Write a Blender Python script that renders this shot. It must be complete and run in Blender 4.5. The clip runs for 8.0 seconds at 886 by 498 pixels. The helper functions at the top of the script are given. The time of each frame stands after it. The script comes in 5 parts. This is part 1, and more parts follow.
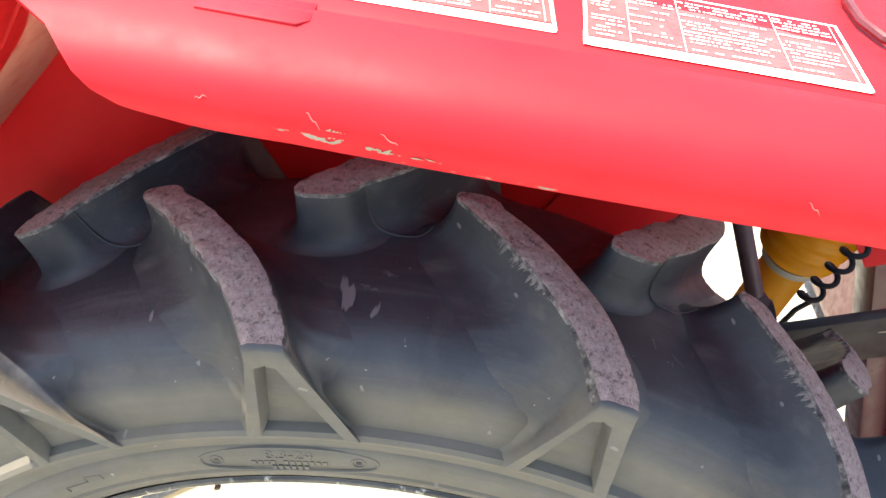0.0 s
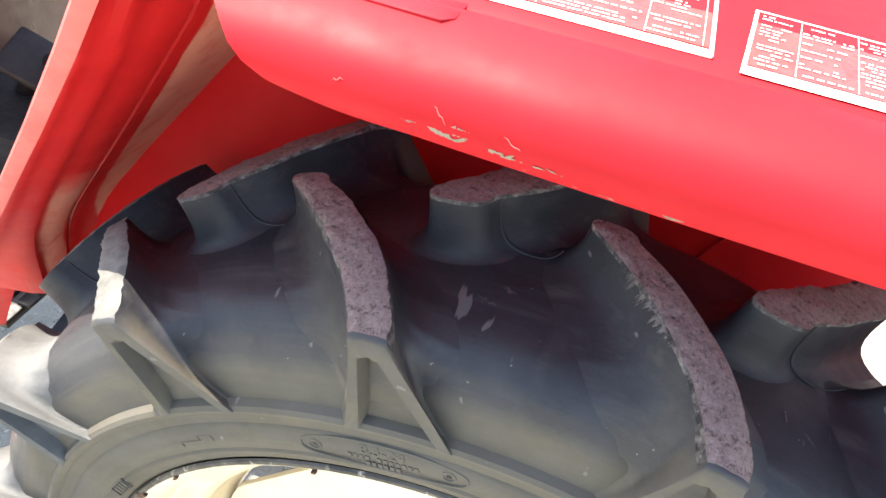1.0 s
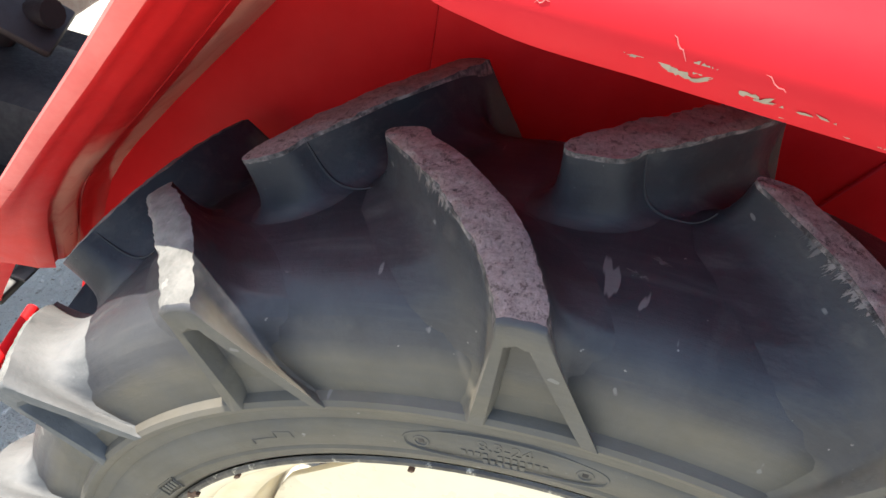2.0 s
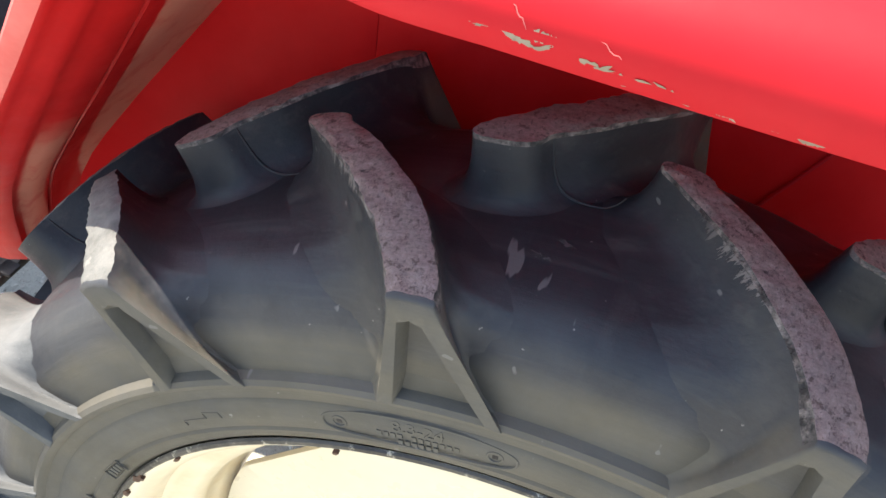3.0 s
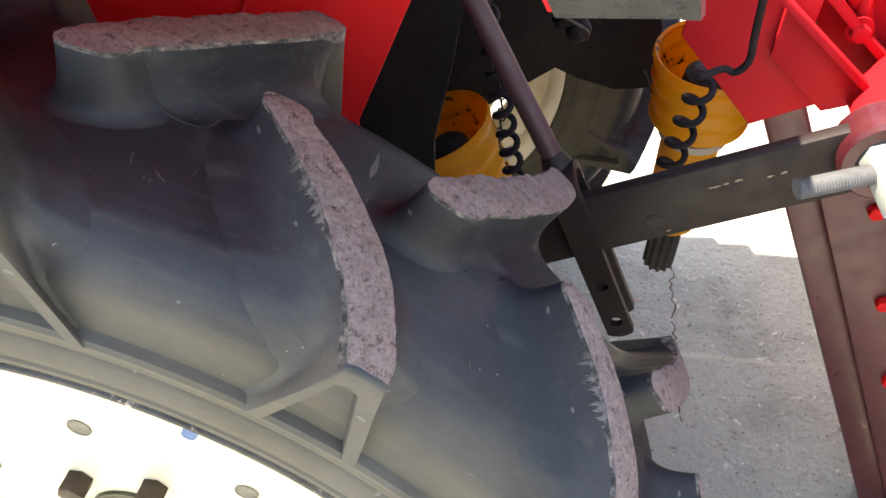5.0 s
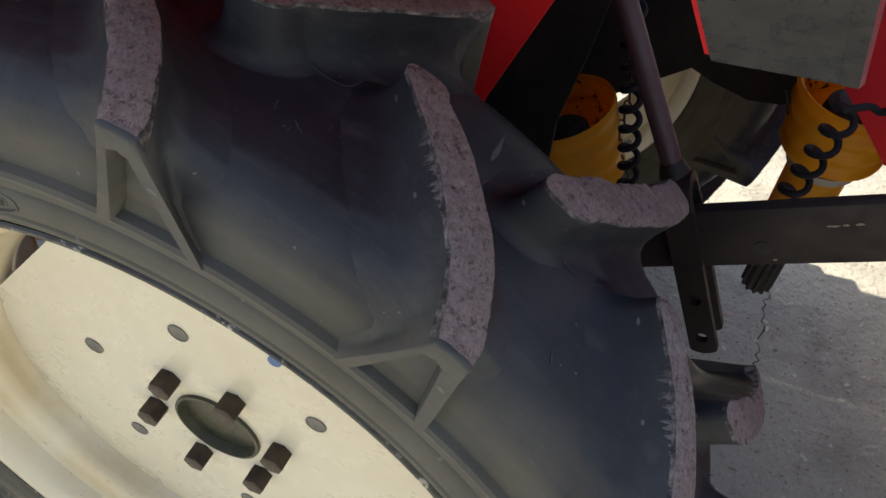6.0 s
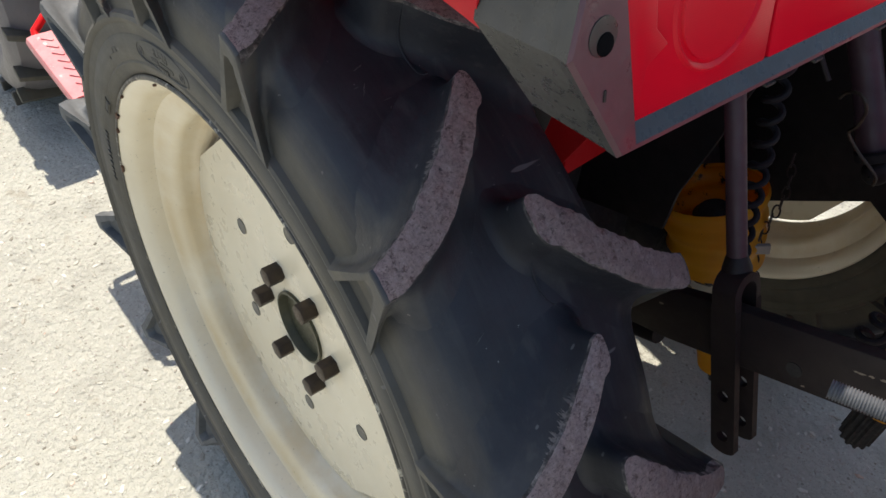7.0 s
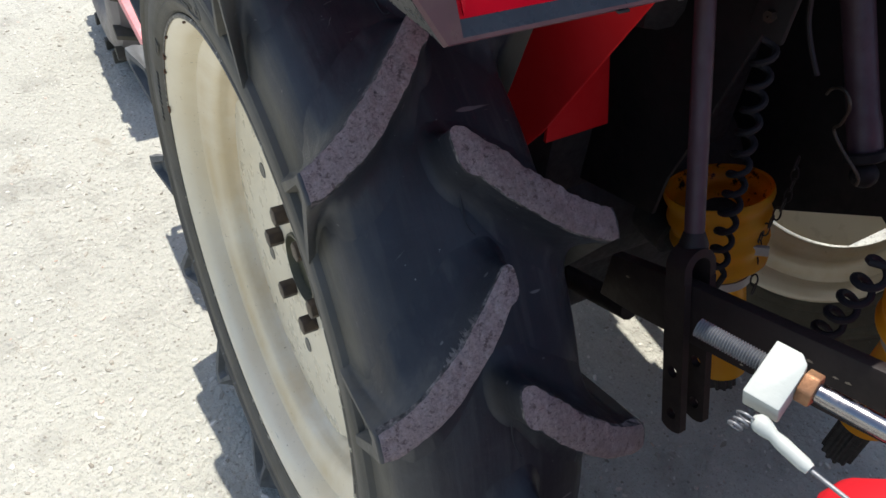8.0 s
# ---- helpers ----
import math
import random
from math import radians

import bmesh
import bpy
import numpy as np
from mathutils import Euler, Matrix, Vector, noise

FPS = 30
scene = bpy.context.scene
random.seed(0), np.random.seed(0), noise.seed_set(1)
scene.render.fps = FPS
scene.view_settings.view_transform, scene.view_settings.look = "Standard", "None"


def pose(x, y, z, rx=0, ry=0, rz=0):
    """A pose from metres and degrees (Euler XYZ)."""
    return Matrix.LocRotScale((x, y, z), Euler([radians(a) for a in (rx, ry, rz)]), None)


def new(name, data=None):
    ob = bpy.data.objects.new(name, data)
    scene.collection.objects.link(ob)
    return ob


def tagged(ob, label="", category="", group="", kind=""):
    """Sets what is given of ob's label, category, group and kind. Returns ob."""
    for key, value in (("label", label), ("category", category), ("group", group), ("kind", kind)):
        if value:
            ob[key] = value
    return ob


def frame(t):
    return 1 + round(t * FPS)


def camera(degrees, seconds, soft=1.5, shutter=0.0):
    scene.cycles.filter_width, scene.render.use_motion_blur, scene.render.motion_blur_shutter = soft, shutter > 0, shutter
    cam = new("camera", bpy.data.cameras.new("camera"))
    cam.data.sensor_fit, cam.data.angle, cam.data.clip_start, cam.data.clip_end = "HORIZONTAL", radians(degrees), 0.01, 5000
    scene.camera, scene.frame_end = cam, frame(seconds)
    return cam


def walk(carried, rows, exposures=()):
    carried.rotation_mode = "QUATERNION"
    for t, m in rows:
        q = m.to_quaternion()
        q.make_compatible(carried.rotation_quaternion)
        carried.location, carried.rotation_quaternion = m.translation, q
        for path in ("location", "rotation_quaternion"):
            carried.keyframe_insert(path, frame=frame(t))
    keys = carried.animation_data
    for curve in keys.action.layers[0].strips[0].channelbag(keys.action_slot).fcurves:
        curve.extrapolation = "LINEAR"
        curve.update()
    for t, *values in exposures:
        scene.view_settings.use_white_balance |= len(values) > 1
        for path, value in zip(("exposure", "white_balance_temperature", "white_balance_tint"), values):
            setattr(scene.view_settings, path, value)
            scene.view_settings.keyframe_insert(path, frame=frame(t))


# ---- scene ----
cam = camera(58.01, 8.0)
# seconds, x, y, z, rx, ry, rz
PATH = [
    (0, -0.0068, -0.3034, 1.2849, 49.19, -7.55, 4.51),
    (0.5, 0.0689, -0.2960, 1.2807, 50.00, -6.28, 17.49),
    (1, 0.0203, -0.2983, 1.2734, 49.76, -6.79, 19.86),
    (1.5, -0.0519, -0.2821, 1.2460, 47.77, -7.32, 18.05),
    (1.7, -0.0800, -0.2733, 1.2304, 47.00, -7.79, 17.01),
    (2.8, -0.0731, -0.2673, 1.2129, 46.89, -8.01, 17.77),
    (3, -0.0182, -0.2683, 1.2192, 47.85, -7.26, 18.72),
    (3.5, 0.1283, -0.2478, 1.2211, 47.82, -4.34, 17.46),
    (4, 0.2702, -0.2403, 1.1948, 49.42, -0.53, 13.97),
    (4.5, 0.3529, -0.2397, 1.1743, 48.48, 1.81, 11.01),
    (4.7, 0.3706, -0.2408, 1.1678, 48.03, 2.52, 10.36),
    (5.8, 0.3779, -0.2484, 1.1688, 44.75, 0.95, 17.57),
    (6, 0.3672, -0.2461, 1.1878, 44.50, -0.59, 22.99),
    (6.5, 0.4610, -0.2141, 1.2115, 44.86, -2.47, 40.62),
    (7, 0.5534, -0.2244, 1.2393, 45.51, -4.10, 51.54),
    (7.5, 0.6400, -0.2367, 1.2425, 46.05, -4.95, 56.96),
    (8, 0.6846, -0.1704, 1.2328, 45.93, -4.48, 61.19),
]
walk(cam, [(t, pose(*p)) for t, *p in PATH], exposures=[(0.0, 2.1, 7300, 10), (0.5, 2.05, 7300, 10), (1.0, 1.95, 7200, 10), (1.5, 1.7, 7000, 10), (3.0, 1.6, 7000, 10), (3.5, 1.12, 7200, 10), (4.0, 1.88, 7700, 10), (4.5, 2.5, 7800, 10), (4.7, 2.5, 7800, 10), (5.8, 0.68, 7500, 10), (6.0, 0.68, 7400, 10), (6.5, 0.9, 7100, 10), (7.0, 0.48, 6900, 10), (7.5, 0.45, 6600, 10), (8.0, 0.48, 6450, 10)])

# ---- world and sun ----
TO_SUN = Vector((-0.42, 0.07, 1.0)).normalized()
world = bpy.data.worlds.new("world")
scene.world = world
world.use_nodes = True
wn = world.node_tree
sky = wn.nodes.new("ShaderNodeTexSky")
sky.sky_type, sky.sun_disc = "NISHITA", False
sky.sun_elevation = math.asin(TO_SUN.z)
sky.sun_rotation = math.atan2(TO_SUN.x, TO_SUN.y)
sky.air_density, sky.dust_density = 1.0, 1.5
wn.links.new(sky.outputs[0], wn.nodes["Background"].inputs[0])
wn.nodes["Background"].inputs[1].default_value = 0.15
sun = new("sun", bpy.data.lights.new("sun", "SUN"))
sun.data.energy, sun.data.angle, sun.data.color = 5.0, radians(0.5), (1.0, 0.95, 0.87)
sun.rotation_mode = "QUATERNION"
sun.rotation_quaternion = TO_SUN.to_track_quat("Z", "Y")
sun.location = (2, 0, 6)

# ---- materials ----


def ramp_node(nt, stops, fac):
    r = nt.nodes.new("ShaderNodeValToRGB")
    els = r.color_ramp.elements
    while len(els) < len(stops):
        els.new(0.5)
    for e, (p, c) in zip(els, stops):
        e.position, e.color = p, (c if len(c) == 4 else (*c, 1))
    nt.links.new(fac, r.inputs[0])
    return r.outputs[0]


def noise_node(nt, scale, detail=6, rough=0.6, vec=None, stretch=None):
    tc = nt.nodes.new("ShaderNodeTexCoord")
    src = vec or tc.outputs["Object"]
    if stretch:
        mp = nt.nodes.new("ShaderNodeMapping")
        mp.inputs["Scale"].default_value = stretch
        nt.links.new(src, mp.inputs[0])
        src = mp.outputs[0]
    n = nt.nodes.new("ShaderNodeTexNoise")
    n.inputs["Scale"].default_value, n.inputs["Detail"].default_value, n.inputs["Roughness"].default_value = scale, detail, rough
    nt.links.new(src, n.inputs["Vector"])
    return n.outputs["Fac"]


def mix_col(nt, fac, a, b):
    m = nt.nodes.new("ShaderNodeMix")
    m.data_type = "RGBA"
    for sock, v in ((m.inputs[0], fac), (m.inputs[6], a), (m.inputs[7], b)):
        if hasattr(v, "is_linked"):
            nt.links.new(v, sock)
        else:
            sock.default_value = v if isinstance(v, float) else (*v, 1)
    return m.outputs[2]


def ramp_val(nt, fac, lo, hi, a=0.0, b=1.0):
    m = nt.nodes.new("ShaderNodeMapRange")
    m.inputs[1].default_value, m.inputs[2].default_value, m.inputs[3].default_value, m.inputs[4].default_value = lo, hi, a, b
    nt.links.new(fac, m.inputs[0])
    return m.outputs[0]


def bump_to(nt, bsdf, fac, strength, distance):
    b = nt.nodes.new("ShaderNodeBump")
    b.inputs["Strength"].default_value, b.inputs["Distance"].default_value = strength, distance
    nt.links.new(fac, b.inputs["Height"])
    prev = bsdf.inputs["Normal"]
    if prev.is_linked:
        nt.links.new(prev.links[0].from_socket, b.inputs["Normal"])
    nt.links.new(b.outputs[0], prev)


def base_mat(name, rough=0.5, metal=0.0, coat=0.0, spec=0.5):
    m = bpy.data.materials.new(name)
    m.use_nodes = True
    b = m.node_tree.nodes["Principled BSDF"]
    b.inputs["Roughness"].default_value, b.inputs["Metallic"].default_value = rough, metal
    b.inputs["Coat Weight"].default_value, b.inputs["Specular IOR Level"].default_value = coat, spec
    b.inputs["Coat Roughness"].default_value = 0.12
    return m, m.node_tree, b


def worn_mat(name, c1, c2, scale=8, rough=0.5, metal=0.0, coat=0.0, spots=None, spot_at=0.68, spot_scale=40, bump=0.1, rvar=0.15, spec=0.5):
    """Paint, plastic or metal: two tones in broad patches, fine grain, and specks of dirt or rust."""
    m, nt, b = base_mat(name, rough, metal, coat, spec)
    broad = noise_node(nt, scale, 5)
    col = ramp_node(nt, [(0.35, c1), (0.68, c2)], broad)
    if spots:
        sp = noise_node(nt, spot_scale, 8, 0.7)
        col = mix_col(nt, ramp_val(nt, sp, spot_at, spot_at + 0.05), col, spots)
    nt.links.new(col, b.inputs["Base Color"])
    nt.links.new(ramp_val(nt, noise_node(nt, scale * 5, 6), 0.3, 0.7, rough - rvar, rough + rvar), b.inputs["Roughness"])
    bump_to(nt, b, noise_node(nt, 180, 4), bump, 0.002)
    return m


RED = worn_mat("red_paint", (0.42, 0.008, 0.015), (0.49, 0.012, 0.020), 6, 0.60, 0, 0.0, (0.46, 0.07, 0.065), 0.71, 55, 0.04, 0.08, 0.19)
RED_DULL = worn_mat("red_paint_old", (0.56, 0.012, 0.015), (0.62, 0.020, 0.022), 14, 0.45, 0, 0, (0.16, 0.04, 0.03), 0.70, 70, 0.03, 0.08, 0.05)
SCRATCH = worn_mat("scratched_red", (0.46, 0.08, 0.08), (0.52, 0.14, 0.13), 80, 0.6)
CHIP = worn_mat("bare_primer", (0.30, 0.25, 0.19), (0.19, 0.155, 0.115), 60, 0.7)
CREAM_DISC = worn_mat("cream_disc_paint", (0.68, 0.60, 0.44), (0.73, 0.66, 0.50), 7, 0.34, 0, 0.2, (0.30, 0.20, 0.10), 0.74, 60, 0.05)
RUST = worn_mat("rust", (0.07, 0.035, 0.022), (0.14, 0.075, 0.045), 60, 0.85, bump=0.5)
BLACK_STEEL = worn_mat("black_painted_steel", (0.013, 0.009, 0.009), (0.024, 0.016, 0.015), 12, 0.55, 0.0, 0, (0.08, 0.05, 0.04), 0.71, 90, 0.15, 0.12, 0.28)
DARK_CAST = worn_mat("dark_cast_iron", (0.012, 0.011, 0.011), (0.028, 0.024, 0.022), 20, 0.75, 0.0, 0, None, bump=0.5)
SOOT = worn_mat("dull_black_paint", (0.008, 0.007, 0.007), (0.016, 0.013, 0.013), 12, 0.7, spec=0.2)
ROD_PAINT = worn_mat("dull_purple_steel", (0.040, 0.018, 0.024), (0.062, 0.030, 0.038), 14, 0.55, 0.0, 0, (0.03, 0.02, 0.02), 0.68, 70)
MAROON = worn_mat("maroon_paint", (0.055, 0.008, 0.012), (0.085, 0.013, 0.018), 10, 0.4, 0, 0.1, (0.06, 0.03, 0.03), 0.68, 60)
# lighter copy of the red: direct sun on the lip is painted in
LIP_RED = worn_mat("sun_faded_red", (0.60, 0.11, 0.10), (0.66, 0.16, 0.145), 16, 0.6, spots=(0.40, 0.03, 0.03), spot_at=0.66, spot_scale=60, spec=0.2)
SLOT_RED = worn_mat("dark_red_plastic", (0.22, 0.006, 0.014), (0.28, 0.010, 0.020), 10, 0.6, spec=0.2)
BOLT = worn_mat("oiled_bolt", (0.035, 0.026, 0.02), (0.07, 0.05, 0.035), 60, 0.5, 0.5, 0, None, bump=0.3)
HUB = worn_mat("greasy_hub", (0.05, 0.05, 0.03), (0.09, 0.085, 0.05), 40, 0.45, 0.2)
YELLOW = worn_mat("yellow_guard_plastic", (0.72, 0.36, 0.014), (0.80, 0.44, 0.022), 12, 0.45, 0, 0, (0.10, 0.05, 0.015), 0.68, 35, 0.08)
YELLOW_IN = worn_mat("greasy_yellow_plastic", (0.90, 0.37, 0.014), (0.94, 0.43, 0.018), 20, 0.4, 0, 0, (0.02, 0.012, 0.008), 0.555, 48, 0.2)
GREY_BAND = worn_mat("grey_plastic_band", (0.24, 0.23, 0.20), (0.32, 0.30, 0.26), 20, 0.5)
BLACK_PLASTIC = worn_mat("black_plastic", (0.017, 0.018, 0.019), (0.036, 0.037, 0.038), 30, 0.32, 0, 0, (0.07, 0.068, 0.062), 0.69, 60, 0.05, 0.12)
PURPLE_PLASTIC = worn_mat("sun_faded_plastic", (0.070, 0.028, 0.038), (0.110, 0.050, 0.062), 18, 0.36, 0, 0, (0.03, 0.02, 0.03), 0.66, 80, 0.12)
ZINC = worn_mat("zinc_plated_steel", (0.15, 0.157, 0.17), (0.21, 0.217, 0.23), 40, 0.5, 0.4, 0, None, bump=0.2)
WHITE_PAINT = worn_mat("pale_grey_paint", (0.34, 0.37, 0.35), (0.43, 0.45, 0.42), 25, 0.5, 0, 0.1, (0.35, 0.22, 0.12), 0.7, 60)
BRASS_NUT = worn_mat("rusty_nut", (0.28, 0.14, 0.07), (0.38, 0.22, 0.12), 60, 0.55, 0.6, 0, None, bump=0.3)
CHROME = worn_mat("chromed_rod", (0.22, 0.21, 0.215), (0.34, 0.33, 0.335), 30, 0.22, 1.0, 0, None, bump=0.05)
CORD = worn_mat("black_cord", (0.012, 0.011, 0.012), (0.022, 0.019, 0.021), 40, 0.66, spec=0.2)
STICKER = worn_mat("white_label", (0.74, 0.74, 0.72), (0.80, 0.80, 0.78), 20, 0.30, 0, 0.2)
LABEL_INK = worn_mat("faded_label_print", (0.44, 0.048, 0.050), (0.50, 0.075, 0.074), 60, 0.45, spec=0.25)
STEP_PINK = worn_mat("weathered_red_step", (0.55, 0.16, 0.17), (0.62, 0.25, 0.25), 20, 0.5, 0, 0, (0.60, 0.45, 0.42), 0.6, 45)
MAT_PAD = worn_mat("rubber_mat", (0.006, 0.0065, 0.007), (0.014, 0.0145, 0.0145), 20, 0.5)


def let_through(m, colour, share):
    """Thin plastic that lets part of the light through."""
    nt = m.node_tree
    tr = nt.nodes.new("ShaderNodeBsdfTranslucent")
    tint = nt.nodes.new("ShaderNodeMix")
    tint.data_type, tint.blend_type = "RGBA", "MULTIPLY"
    tint.inputs[0].default_value, tint.inputs[7].default_value = 1.0, (*colour, 1)
    nt.links.new(nt.nodes["Principled BSDF"].inputs["Base Color"].links[0].from_socket, tint.inputs[6])
    nt.links.new(tint.outputs[2], tr.inputs["Color"])
    mx = nt.nodes.new("ShaderNodeMixShader")
    mx.inputs[0].default_value = share
    nt.links.new(nt.nodes["Principled BSDF"].outputs[0], mx.inputs[1])
    nt.links.new(tr.outputs[0], mx.inputs[2])
    nt.links.new(mx.outputs[0], nt.nodes["Material Output"].inputs["Surface"])


let_through(YELLOW, (1.0, 1.0, 0.9), 0.55)
let_through(YELLOW_IN, (1.0, 0.95, 0.8), 0.68)


def math_node(nt, op, a, b=0.0, c=0.0):
    m = nt.nodes.new("ShaderNodeMath")
    m.operation = op
    for sock, v in zip(m.inputs, (a, b, c)):
        if hasattr(v, "is_linked"):
            nt.links.new(v, sock)
        else:
            sock.default_value = v
    return m.outputs[0]


def plate_mat():
    """Red plate with dust dried on along its pressed bands, and rust pits."""
    m, nt, b = base_mat("red_dusty_plate", 0.45, spec=0.15)
    tc = nt.nodes.new("ShaderNodeTexCoord")
    sep = nt.nodes.new("ShaderNodeSeparateXYZ")
    nt.links.new(tc.outputs["Object"], sep.inputs[0])
    y, z = math_node(nt, "ADD", sep.outputs[1], 0.53), sep.outputs[2]
    col = ramp_node(nt, [(0.35, (0.42, 0.010, 0.012)), (0.68, (0.49, 0.015, 0.016))], noise_node(nt, 14, 5))
    rough = noise_node(nt, 34, 6, 0.65)
    wob = math_node(nt, "MULTIPLY_ADD", rough, 0.006, y)
    one = ramp_val(nt, math_node(nt, "MULTIPLY_ADD", z, 0.406, wob), 0.5205, 0.5240)
    from_rim = math_node(nt, "MULTIPLY_ADD", z, 0.349, math_node(nt, "ADD", wob, -0.373))
    two = math_node(nt, "MULTIPLY", ramp_val(nt, from_rim, 0.036, 0.041), ramp_val(nt, from_rim, 0.063, 0.067, 1.0, 0.0))
    two = math_node(nt, "MULTIPLY", two, ramp_val(nt, math_node(nt, "MULTIPLY_ADD", rough, 0.08, z), 0.87, 0.91, 1.0, 0.0))
    dusty = math_node(nt, "MULTIPLY", math_node(nt, "MAXIMUM", one, two), ramp_val(nt, rough, 0.30, 0.50, 0.35, 0.85))
    col = mix_col(nt, dusty, col, (0.62, 0.27, 0.20))
    pits = ramp_val(nt, noise_node(nt, 75, 7, 0.65), 0.69, 0.72, 0.0, 0.9)
    col = mix_col(nt, pits, col, (0.17, 0.035, 0.028))
    nt.links.new(col, b.inputs["Base Color"])
    nt.links.new(math_node(nt, "MULTIPLY_ADD", dusty, 0.25, ramp_val(nt, noise_node(nt, 40, 5), 0.3, 0.7, 0.34, 0.50)), b.inputs["Roughness"])
    bump_to(nt, b, noise_node(nt, 160, 5), 0.06, 0.002)
    return m


def rubber_mat():
    """Tyre rubber: near black on the tread side, brown dust with a clear upper edge on the wall, scuffs running round and pale specks."""
    m, nt, b = base_mat("tyre_rubber", 0.42, spec=0.34)
    tc = nt.nodes.new("ShaderNodeTexCoord")
    sep = nt.nodes.new("ShaderNodeSeparateXYZ")
    nt.links.new(tc.outputs["Object"], sep.inputs[0])
    x, y, z = sep.outputs
    radius = math_node(nt, "SQRT", math_node(nt, "ADD", math_node(nt, "MULTIPLY", x, x), math_node(nt, "MULTIPLY", z, z)))
    away = math_node(nt, "ABSOLUTE", math_node(nt, "SUBTRACT", y, 0.086))
    # streaks that run round the wheel
    ring = nt.nodes.new("ShaderNodeCombineXYZ")
    nt.links.new(math_node(nt, "MULTIPLY", radius, 110.0), ring.inputs[0])
    nt.links.new(math_node(nt, "MULTIPLY", y, 90.0), ring.inputs[1])
    nt.links.new(math_node(nt, "MULTIPLY", math_node(nt, "ARCTAN2", z, x), 3.5), ring.inputs[2])
    streak = noise_node(nt, 1.0, 4, 0.55, vec=ring.outputs[0])
    dark = ramp_node(nt, [(0.3, (0.0105, 0.0118, 0.0160)), (0.7, (0.0195, 0.0215, 0.0280))], noise_node(nt, 14, 5))
    dust = ramp_node(nt, [(0.3, (0.068, 0.060, 0.041)), (0.7, (0.102, 0.090, 0.064))], noise_node(nt, 22, 6))
    level = math_node(nt, "MULTIPLY_ADD", noise_node(nt, 26, 5, 0.6), 0.014, radius)
    low = ramp_val(nt, level, 0.4225, 0.436, 1.0, 0.0)
    end = math_node(nt, "MULTIPLY", ramp_val(nt, away, 0.0965, 0.1015), ramp_val(nt, level, 0.470, 0.484, 0.85, 0.0))
    brown = math_node(nt, "MAXIMUM", low, end)
    col = mix_col(nt, brown, dark, dust)
    # film thins over the inner side, a painted share of the fender's shade
    open_side = ramp_val(nt, y, 0.075, 0.110, 1.0, 0.0)
    film = math_node(nt, "MULTIPLY", ramp_val(nt, noise_node(nt, 9, 7, 0.65), 0.36, 0.72, 0.03, 0.30), math_node(nt, "MULTIPLY_ADD", open_side, 0.7, 0.3))
    col = mix_col(nt, film, col, (0.082, 0.085, 0.092))
    # outer shoulder: pale dust, tinted blue to put the sky's sheen into the colour
    shoulder = math_node(nt, "MULTIPLY", ramp_val(nt, y, -0.019, 0.024, 1.0, 0.0), ramp_val(nt, noise_node(nt, 16, 7, 0.7), 0.35, 0.7, 0.06, 0.36))
    col = mix_col(nt, shoulder, col, (0.105, 0.112, 0.125))
    col = mix_col(nt, ramp_val(nt, streak, 0.54, 0.74, 0.0, 0.32), col, (0.085, 0.084, 0.080))
    smear = ramp_val(nt, noise_node(nt, 22, 8, 0.7, stretch=(1, 0.25, 1)), 0.55, 0.72, 0.0, 0.3)
    col = mix_col(nt, smear, col, (0.080, 0.078, 0.076))
    thin = ramp_val(nt, noise_node(nt, 90, 2, 0.4, stretch=(1, 0.12, 0.7)), 0.735, 0.75, 0.0, 0.6)
    col = mix_col(nt, thin, col, (0.17, 0.165, 0.16))
    specks = ramp_val(nt, noise_node(nt, 210, 3, 0.5), 0.74, 0.77, 0.0, 0.8)
    col = mix_col(nt, specks, col, (0.20, 0.195, 0.185))
    # torn pale shreds hanging from the worn lug tops
    hang = math_node(nt, "MULTIPLY_ADD", math_node(nt, "SUBTRACT", radius, 0.4885), 32.0, noise_node(nt, 520, 5, 0.65, stretch=(0.16, 1.0, 0.22)))
    clump = ramp_val(nt, noise_node(nt, 28, 3, 0.5), 0.35, 0.65, -0.08, 0.06)
    shred = ramp_val(nt, math_node(nt, "ADD", hang, clump), 0.545, 0.585, 0.0, 0.85)
    middle = math_node(nt, "MULTIPLY", math_node(nt, "POWER", math_node(nt, "MAXIMUM", math_node(nt, "MULTIPLY_ADD", y, 8.368, 0.2469), 0.0), 1.5), 0.0914)
    upper = math_node(nt, "MULTIPLY", ramp_val(nt, math_node(nt, "SUBTRACT", z, middle), 0.004, 0.008), ramp_val(nt, y, 0.050, 0.066, 1.0, 0.0))
    both = math_node(nt, "MULTIPLY", upper, shred)
    col = mix_col(nt, both, col, (0.165, 0.150, 0.148))
    nt.links.new(col, b.inputs["Base Color"])
    gloss = math_node(nt, "ADD", math_node(nt, "ADD", ramp_val(nt, noise_node(nt, 25, 6), 0.3, 0.7, 0.32, 0.46), ramp_val(nt, away, 0.045, 0.085, 0.16, 0.0)), math_node(nt, "MULTIPLY", math_node(nt, "SUBTRACT", streak, 0.5), 0.35))
    nt.links.new(math_node(nt, "ADD", gloss, math_node(nt, "MULTIPLY_ADD", brown, 0.26, math_node(nt, "MULTIPLY", shoulder, 0.30))), b.inputs["Roughness"])
    bump_to(nt, b, noise_node(nt, 60, 10, 0.75), 0.35, 0.0018)
    nt.links.new(ramp_val(nt, y, 0.075, 0.115, 0.34, 0.20), b.inputs["Specular IOR Level"])
    bump_to(nt, b, streak, 0.35, 0.0016)
    bump_to(nt, b, both, 0.6, 0.002)
    return m


